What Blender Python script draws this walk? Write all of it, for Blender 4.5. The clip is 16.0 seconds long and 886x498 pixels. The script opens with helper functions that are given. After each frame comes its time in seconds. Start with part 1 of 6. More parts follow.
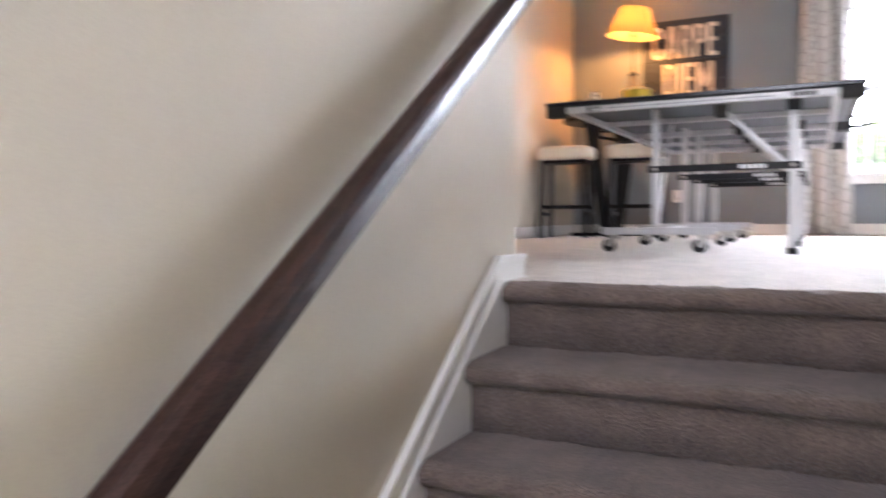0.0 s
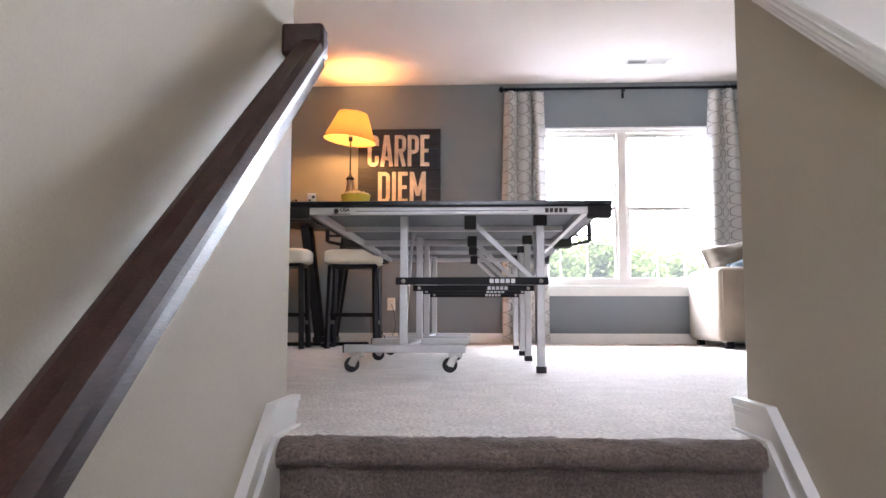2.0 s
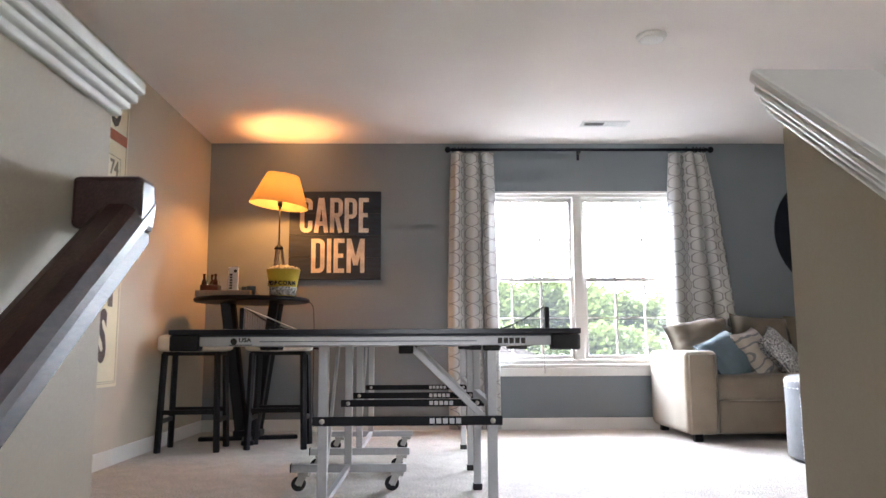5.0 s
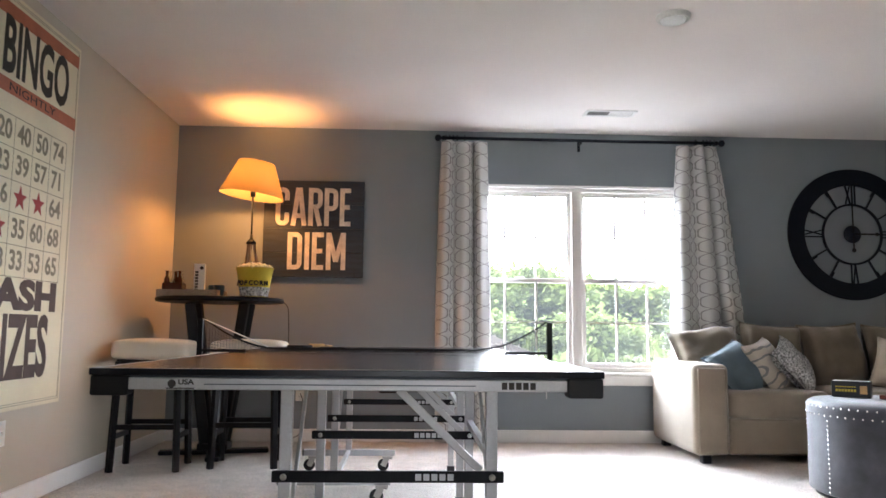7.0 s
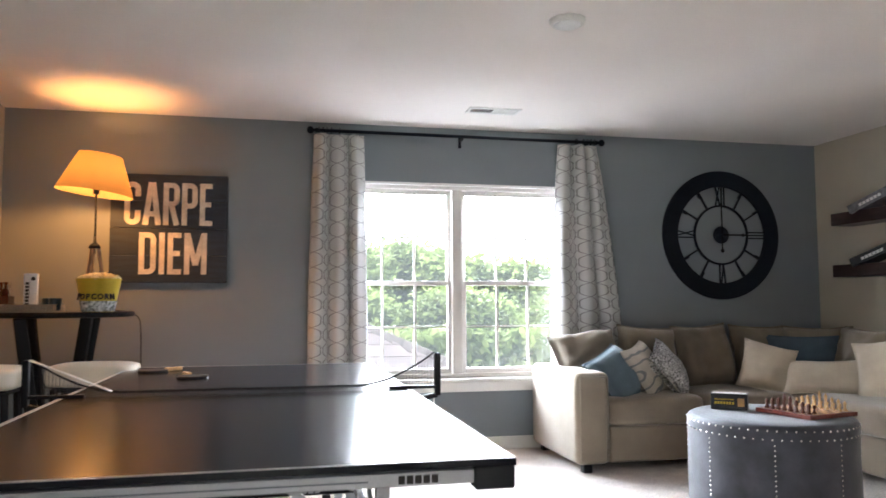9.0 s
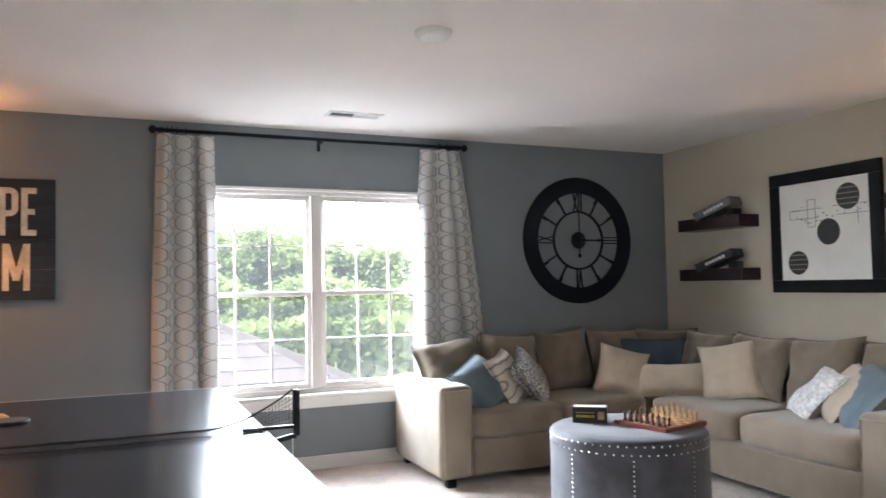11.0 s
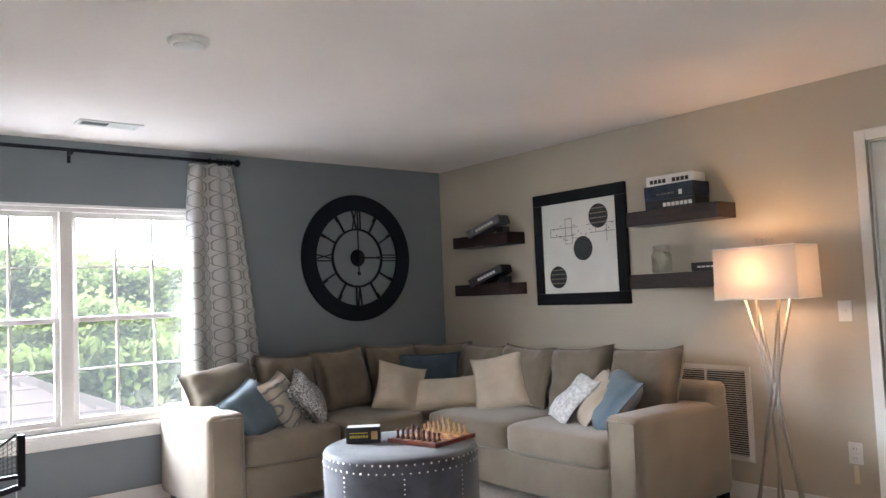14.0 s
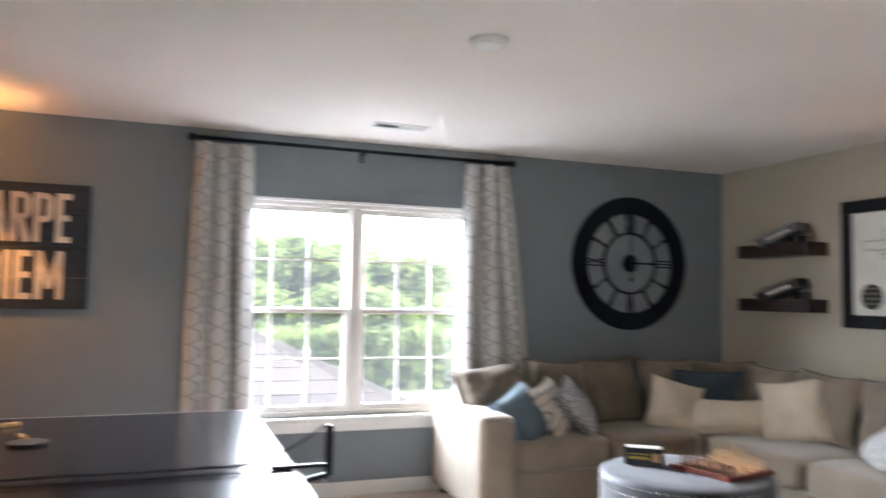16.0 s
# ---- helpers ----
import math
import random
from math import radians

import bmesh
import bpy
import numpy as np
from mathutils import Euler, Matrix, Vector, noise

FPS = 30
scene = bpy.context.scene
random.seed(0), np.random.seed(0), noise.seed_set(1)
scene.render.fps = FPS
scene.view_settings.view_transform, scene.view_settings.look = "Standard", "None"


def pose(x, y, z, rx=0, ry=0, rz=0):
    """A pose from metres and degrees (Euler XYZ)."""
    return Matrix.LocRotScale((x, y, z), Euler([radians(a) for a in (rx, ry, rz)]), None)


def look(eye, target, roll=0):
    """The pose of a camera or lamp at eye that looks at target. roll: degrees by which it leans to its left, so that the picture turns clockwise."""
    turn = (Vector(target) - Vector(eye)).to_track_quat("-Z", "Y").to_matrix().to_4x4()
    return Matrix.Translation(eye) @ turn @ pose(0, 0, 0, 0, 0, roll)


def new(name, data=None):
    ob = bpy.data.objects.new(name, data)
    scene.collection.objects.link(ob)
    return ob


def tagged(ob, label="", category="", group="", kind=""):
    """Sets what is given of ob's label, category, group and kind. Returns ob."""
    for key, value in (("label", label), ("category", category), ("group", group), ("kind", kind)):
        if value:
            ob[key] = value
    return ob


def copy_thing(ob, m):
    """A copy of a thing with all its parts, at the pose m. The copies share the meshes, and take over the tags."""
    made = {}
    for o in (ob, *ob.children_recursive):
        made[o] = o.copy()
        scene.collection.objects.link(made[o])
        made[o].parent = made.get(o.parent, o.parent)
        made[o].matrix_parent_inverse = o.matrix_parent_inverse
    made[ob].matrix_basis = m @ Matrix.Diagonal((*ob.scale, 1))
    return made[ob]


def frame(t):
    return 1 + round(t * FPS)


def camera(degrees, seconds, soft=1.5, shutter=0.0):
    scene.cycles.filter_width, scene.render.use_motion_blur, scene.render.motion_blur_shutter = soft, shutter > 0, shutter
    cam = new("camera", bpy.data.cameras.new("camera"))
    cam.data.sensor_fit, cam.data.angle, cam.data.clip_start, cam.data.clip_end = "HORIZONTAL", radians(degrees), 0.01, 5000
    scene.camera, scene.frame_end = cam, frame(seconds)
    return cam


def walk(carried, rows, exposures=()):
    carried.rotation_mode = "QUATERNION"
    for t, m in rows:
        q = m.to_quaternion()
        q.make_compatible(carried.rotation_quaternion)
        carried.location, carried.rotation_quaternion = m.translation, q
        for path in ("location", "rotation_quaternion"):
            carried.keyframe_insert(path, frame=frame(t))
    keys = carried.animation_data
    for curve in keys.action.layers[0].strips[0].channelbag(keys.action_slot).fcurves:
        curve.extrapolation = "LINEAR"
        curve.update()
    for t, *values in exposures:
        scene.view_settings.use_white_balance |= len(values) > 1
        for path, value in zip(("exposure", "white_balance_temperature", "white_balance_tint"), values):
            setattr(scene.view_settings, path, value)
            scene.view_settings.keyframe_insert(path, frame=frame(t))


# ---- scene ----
cam = camera(61.5, 16.0, shutter=0.5)
PATH = [
    (0, (2.207, -7.296, 0.188), (1.307, -5.513, 0.101), -0.5),
    (0.5, (2.027, -7.183, 0.162), (1.648, -5.224, 0.025), -1.2),
    (1, (2.017, -7.043, 0.182), (1.774, -5.063, 0.044), -1.4),
    (1.5, (1.964, -6.974, 0.209), (1.852, -4.978, 0.236), -0.7),
    (2, (1.823, -6.878, 0.256), (1.726, -4.888, 0.434), 0.1),
    (2.5, (1.809, -6.786, 0.254), (1.774, -4.794, 0.431), 0.3),
    (3, (1.845, -6.632, 0.272), (1.917, -4.641, 0.448), -0.0),
    (3.5, (1.87, -6.454, 0.433), (1.939, -4.468, 0.66), -0.3),
    (4, (1.87, -6.413, 0.517), (1.886, -4.433, 0.797), -0.3),
    (6.5, (1.859, -5.921, 0.848), (1.946, -3.936, 1.076), -0.1),
    (7, (1.855, -5.802, 0.846), (1.934, -3.815, 1.064), 0.6),
    (7.5, (1.828, -5.679, 0.968), (1.959, -3.691, 1.137), 1.3),
    (8, (1.827, -5.63, 0.984), (2.06, -3.648, 1.128), 1.2),
    (10.5, (1.842, -5.289, 1.294), (2.536, -3.418, 1.426), -1.5),
    (11, (1.864, -5.3, 1.292), (2.652, -3.464, 1.389), -1.0),
    (11.5, (1.894, -5.289, 1.297), (2.775, -3.496, 1.399), -1.1),
    (12, (1.945, -5.284, 1.296), (2.919, -3.541, 1.402), -1.5),
    (12.5, (1.965, -5.291, 1.301), (3.024, -3.598, 1.408), -2.1),
    (13, (1.988, -5.304, 1.304), (3.127, -3.664, 1.416), -2.4),
    (13.5, (1.986, -5.305, 1.31), (3.197, -3.718, 1.429), -2.5),
    (14, (2.005, -5.311, 1.315), (3.261, -3.76, 1.436), -2.4),
    (14.5, (2.011, -5.312, 1.302), (3.274, -3.766, 1.43), -1.9),
    (15, (2.004, -5.29, 1.298), (3.255, -3.734, 1.42), -1.2),
    (15.5, (1.951, -5.175, 1.286), (3.039, -3.501, 1.397), -0.6),
    (16, (1.914, -5.049, 1.366), (2.608, -3.177, 1.491), 1.0),
]
walk(cam, [(t, look(eye, target, roll)) for t, eye, target, roll in PATH], exposures=[(t, e, 6200, tint) for t, e, tint in ((0, 4.05, 20), (1.2, 4.1, 20), (2.0, 3.62, 20), (3.0, 3.55, 19), (3.5, 3.35, 18), (4.2, 3.25, 16), (6.5, 3.2, 14), (8, 3.05, 14), (9, 3.15, 13), (16, 3.2, 14))])
# world and lights
world = bpy.data.worlds.new("sky")
scene.world = world
world.use_nodes = True
wn = world.node_tree.nodes
sky = wn.new("ShaderNodeTexSky")
sky.sky_type = 'NISHITA'
sky.sun_disc = False
sky.sun_elevation = radians(56)
sky.sun_rotation = radians(248)
sky.air_density, sky.dust_density, sky.ozone_density = 1.0, 5.0, 1.0
wn["Background"].inputs[1].default_value = 0.15
world.node_tree.links.new(sky.outputs[0], wn["Background"].inputs[0])


def lamp(name, kind, energy, colour, m, **settings):
    data = bpy.data.lights.new(name, kind)
    data.energy, data.color = energy, colour
    ob = new(name, data)
    ob.matrix_world = m
    return ob


SUN_FROM = Vector((-0.75, -0.30, 1.20))
sun = lamp("sun", 'SUN', 1.1, (1.0, 0.94, 0.86), look(SUN_FROM * 30, (0, 0, 0)))
sun.data.angle = radians(3)
bulb = lamp("bulb_tripod_lamp", 'POINT', 4.0, (1.0, 0.43, 0.11), pose(0.685, -0.42, 1.88))
bulb.data.shadow_soft_size = 0.06
bulb = lamp("bulb_steel_lamp", 'POINT', 1.45, (1.0, 0.56, 0.25), pose(6.07, -3.17, 1.36))
bulb.data.shadow_soft_size = 0.035

# fill lamp added behind the view to brighten the stairwell
stairwell_fill = lamp("stairwell_fill_lamp", 'AREA', 2.8, (0.95, 0.97, 1.0), look((1.9, -8.66, 1.25), (1.9, 0, 0.9)))
stairwell_fill.data.shape, stairwell_fill.data.size, stairwell_fill.data.size_y = 'RECTANGLE', 0.86, 1.3


# ---- materials ----
def emitter(name, colour, strength):
    m = bpy.data.materials.new(name)
    m.use_nodes = True
    e = m.node_tree.nodes.new("ShaderNodeEmission")
    e.inputs[0].default_value, e.inputs[1].default_value = (*colour, 1), strength
    m.node_tree.links.new(e.outputs[0], m.node_tree.nodes["Material Output"].inputs[0])
    return m


def mat(name, colour, rough=0.6, metal=0.0, vary=0.12, scale=3.0, grain=0.06, grain_scale=120.0, bump=0.1,
        stretch=(1, 1, 1), spec=0.5, sheen=0.0, coat=0.0, rand=0.0):
    m = bpy.data.materials.new(name)
    m.use_nodes = True
    nt = m.node_tree
    b = nt.nodes["Principled BSDF"]
    b.inputs["Roughness"].default_value = rough
    b.inputs["Metallic"].default_value = metal
    b.inputs["Specular IOR Level"].default_value = spec
    b.inputs["Sheen Weight"].default_value = sheen
    b.inputs["Coat Weight"].default_value = coat
    tc = nt.nodes.new("ShaderNodeTexCoord")
    mp = nt.nodes.new("ShaderNodeMapping")
    mp.inputs["Scale"].default_value = stretch
    nt.links.new(tc.outputs["Object"], mp.inputs[0])
    n1 = nt.nodes.new("ShaderNodeTexNoise")
    n1.inputs["Scale"].default_value, n1.inputs["Detail"].default_value = scale, 5
    n2 = nt.nodes.new("ShaderNodeTexNoise")
    n2.inputs["Scale"].default_value, n2.inputs["Detail"].default_value = grain_scale, 3
    for n in (n1, n2):
        nt.links.new(mp.outputs[0], n.inputs["Vector"])

    def level(node, amount):
        r = nt.nodes.new("ShaderNodeMapRange")
        r.inputs[1].default_value, r.inputs[2].default_value = 0.3, 0.7
        r.inputs[3].default_value, r.inputs[4].default_value = 1 - amount, 1 + amount
        nt.links.new(node.outputs[0], r.inputs[0])
        return r.outputs[0]

    mul = nt.nodes.new("ShaderNodeMath")
    mul.operation = 'MULTIPLY'
    nt.links.new(level(n1, vary), mul.inputs[0])
    nt.links.new(level(n2, grain), mul.inputs[1])
    value = mul.outputs[0]
    if rand:
        info = nt.nodes.new("ShaderNodeObjectInfo")
        r = nt.nodes.new("ShaderNodeMapRange")
        r.inputs[3].default_value, r.inputs[4].default_value = 1 - rand, 1 + rand
        nt.links.new(info.outputs["Random"], r.inputs[0])
        mul2 = nt.nodes.new("ShaderNodeMath")
        mul2.operation = 'MULTIPLY'
        nt.links.new(value, mul2.inputs[0])
        nt.links.new(r.outputs[0], mul2.inputs[1])
        value = mul2.outputs[0]
    mix = nt.nodes.new("ShaderNodeVectorMath")
    mix.operation = 'SCALE'
    mix.inputs[0].default_value = colour
    nt.links.new(value, mix.inputs["Scale"])
    nt.links.new(mix.outputs[0], b.inputs["Base Color"])
    if bump:
        bp = nt.nodes.new("ShaderNodeBump")
        bp.inputs["Strength"].default_value = bump
        bp.inputs["Distance"].default_value = 0.01
        nt.links.new(n2.outputs[0], bp.inputs["Height"])
        nt.links.new(bp.outputs[0], b.inputs["Normal"])
    return m


def glow_shade(name, colour, strength_colour):
    """Thin lamp fabric: light from the bulb inside shines through it."""
    m = bpy.data.materials.new(name)
    m.use_nodes = True
    nt = m.node_tree
    nt.nodes.clear()
    out = nt.nodes.new("ShaderNodeOutputMaterial")
    a = nt.nodes.new("ShaderNodeBsdfDiffuse")
    a.inputs[0].default_value = (*colour, 1)
    b = nt.nodes.new("ShaderNodeBsdfTranslucent")
    b.inputs[0].default_value = (*strength_colour, 1)
    weave = nt.nodes.new("ShaderNodeTexNoise")
    weave.inputs["Scale"].default_value = 180
    bp = nt.nodes.new("ShaderNodeBump")
    bp.inputs["Strength"].default_value = 0.15
    nt.links.new(weave.outputs[0], bp.inputs["Height"])
    nt.links.new(bp.outputs[0], a.inputs["Normal"])
    mx = nt.nodes.new("ShaderNodeMixShader")
    mx.inputs[0].default_value = 0.5
    nt.links.new(a.outputs[0], mx.inputs[1])
    nt.links.new(b.outputs[0], mx.inputs[2])
    nt.links.new(mx.outputs[0], out.inputs[0])
    return m


def glass(name, colour=(1, 1, 1), gloss=None, veil=0.0):
    m = bpy.data.materials.new(name)
    m.use_nodes = True
    nt = m.node_tree
    nt.nodes.clear()
    out = nt.nodes.new("ShaderNodeOutputMaterial")
    t = nt.nodes.new("ShaderNodeBsdfTransparent")
    t.inputs[0].default_value = (*colour, 1)
    g = nt.nodes.new("ShaderNodeBsdfGlossy")
    g.inputs["Roughness"].default_value = 0.02
    f = nt.nodes.new("ShaderNodeFresnel")
    mx = nt.nodes.new("ShaderNodeMixShader")
    mx.inputs[0].default_value = gloss or 0.0
    if gloss is None:
        nt.links.new(f.outputs[0], mx.inputs[0])
    nt.links.new(t.outputs[0], mx.inputs[1])
    nt.links.new(g.outputs[0], mx.inputs[2])
    last = mx.outputs[0]
    if veil:
        # pale veil mixed into the pane imitates bright haze over the view
        d = nt.nodes.new("ShaderNodeBsdfTranslucent")
        d.inputs[0].default_value = (0.92, 0.97, 1.0, 1)
        veil_mix = nt.nodes.new("ShaderNodeMixShader")
        veil_mix.inputs[0].default_value = veil
        nt.links.new(last, veil_mix.inputs[1])
        nt.links.new(d.outputs[0], veil_mix.inputs[2])
        last = veil_mix.outputs[0]
    nt.links.new(last, out.inputs[0])
    return m


def leafy(name, colour):
    """Foliage: matt leaves that let part of the daylight through."""
    m = mat(name, colour, 0.7, vary=0.30, scale=0.35, grain=0.2, grain_scale=3, bump=0.0, rand=0.18, spec=0.05)
    nt = m.node_tree
    b = nt.nodes["Principled BSDF"]
    out = nt.nodes["Material Output"]
    t = nt.nodes.new("ShaderNodeBsdfTranslucent")
    nt.links.new(b.inputs["Base Color"].links[0].from_socket, t.inputs[0])
    mx = nt.nodes.new("ShaderNodeMixShader")
    mx.inputs[0].default_value = 0.35
    nt.links.new(b.outputs[0], mx.inputs[1])
    nt.links.new(t.outputs[0], mx.inputs[2])
    nt.links.new(mx.outputs[0], out.inputs[0])
    return m


def trellis(name):
    """Off-white cloth with a grey ogee lattice woven in, laid out by the cloth's own UV in metres."""
    m = mat(name, (0.54, 0.535, 0.52), 0.85, vary=0.05, grain=0.05, grain_scale=400, bump=0.2, sheen=0.2)
    nt = m.node_tree
    b = nt.nodes["Principled BSDF"]
    old = b.inputs["Base Color"].links[0].from_socket
    uv = nt.nodes.new("ShaderNodeUVMap")
    sep = nt.nodes.new("ShaderNodeSeparateXYZ")
    nt.links.new(uv.outputs[0], sep.inputs[0])

    def op(kind, a, c=None):
        n = nt.nodes.new("ShaderNodeMath")
        n.operation = kind
        for i, v in enumerate((a, c)):
            if v is None:
                continue
            if isinstance(v, (int, float)):
                n.inputs[i].default_value = v
            else:
                nt.links.new(v, n.inputs[i])
        return n.outputs[0]

    u = op('DIVIDE', sep.outputs[0], 0.125)
    v = op('MULTIPLY', sep.outputs[1], 2 * math.pi / 0.215)
    # the wave is squared off a little, so that the cells close like a quatrefoil
    wave = op('MULTIPLY', op('ADD', op('SINE', v), op('MULTIPLY', op('SINE', op('MULTIPLY', v, 3.0)), 0.14)), 0.50)
    width = op('ADD', op('MULTIPLY', op('ABSOLUTE', op('COSINE', v)), 0.030), 0.028)
    lines = []
    for sign in ('ADD', 'SUBTRACT'):
        fr = op('FRACT', op(sign, u, wave))
        lines.append(op('LESS_THAN', op('ABSOLUTE', op('SUBTRACT', fr, 0.5)), width))
    line = op('MAXIMUM', lines[0], lines[1])
    mx = nt.nodes.new("ShaderNodeMix")
    mx.data_type = 'RGBA'
    nt.links.new(line, mx.inputs["Factor"])
    nt.links.new(old, mx.inputs["A"])
    mx.inputs["B"].default_value = (0.28, 0.27, 0.265, 1)
    nt.links.new(mx.outputs["Result"], b.inputs["Base Color"])
    return m


def swirled(name):
    """Cream cloth printed with loose grey rings."""
    m = mat(name, (0.55, 0.49, 0.41), 0.9, vary=0.08, scale=8, grain=0.08, grain_scale=350, bump=0.25, sheen=0.2)
    nt = m.node_tree
    b = nt.nodes["Principled BSDF"]
    old = b.inputs["Base Color"].links[0].from_socket
    tc = nt.nodes.new("ShaderNodeTexCoord")
    wv = nt.nodes.new("ShaderNodeTexWave")
    wv.wave_type = 'RINGS'
    wv.inputs["Scale"].default_value, wv.inputs["Distortion"].default_value = 5.0, 6.0
    nt.links.new(tc.outputs["Object"], wv.inputs["Vector"])
    cut = nt.nodes.new("ShaderNodeMath")
    cut.operation = 'GREATER_THAN'
    cut.inputs[1].default_value = 0.86
    nt.links.new(wv.outputs[1], cut.inputs[0])
    mx = nt.nodes.new("ShaderNodeMix")
    mx.data_type = 'RGBA'
    nt.links.new(cut.outputs[0], mx.inputs["Factor"])
    nt.links.new(old, mx.inputs["A"])
    mx.inputs["B"].default_value = (0.24, 0.24, 0.24, 1)
    nt.links.new(mx.outputs["Result"], b.inputs["Base Color"])
    return m


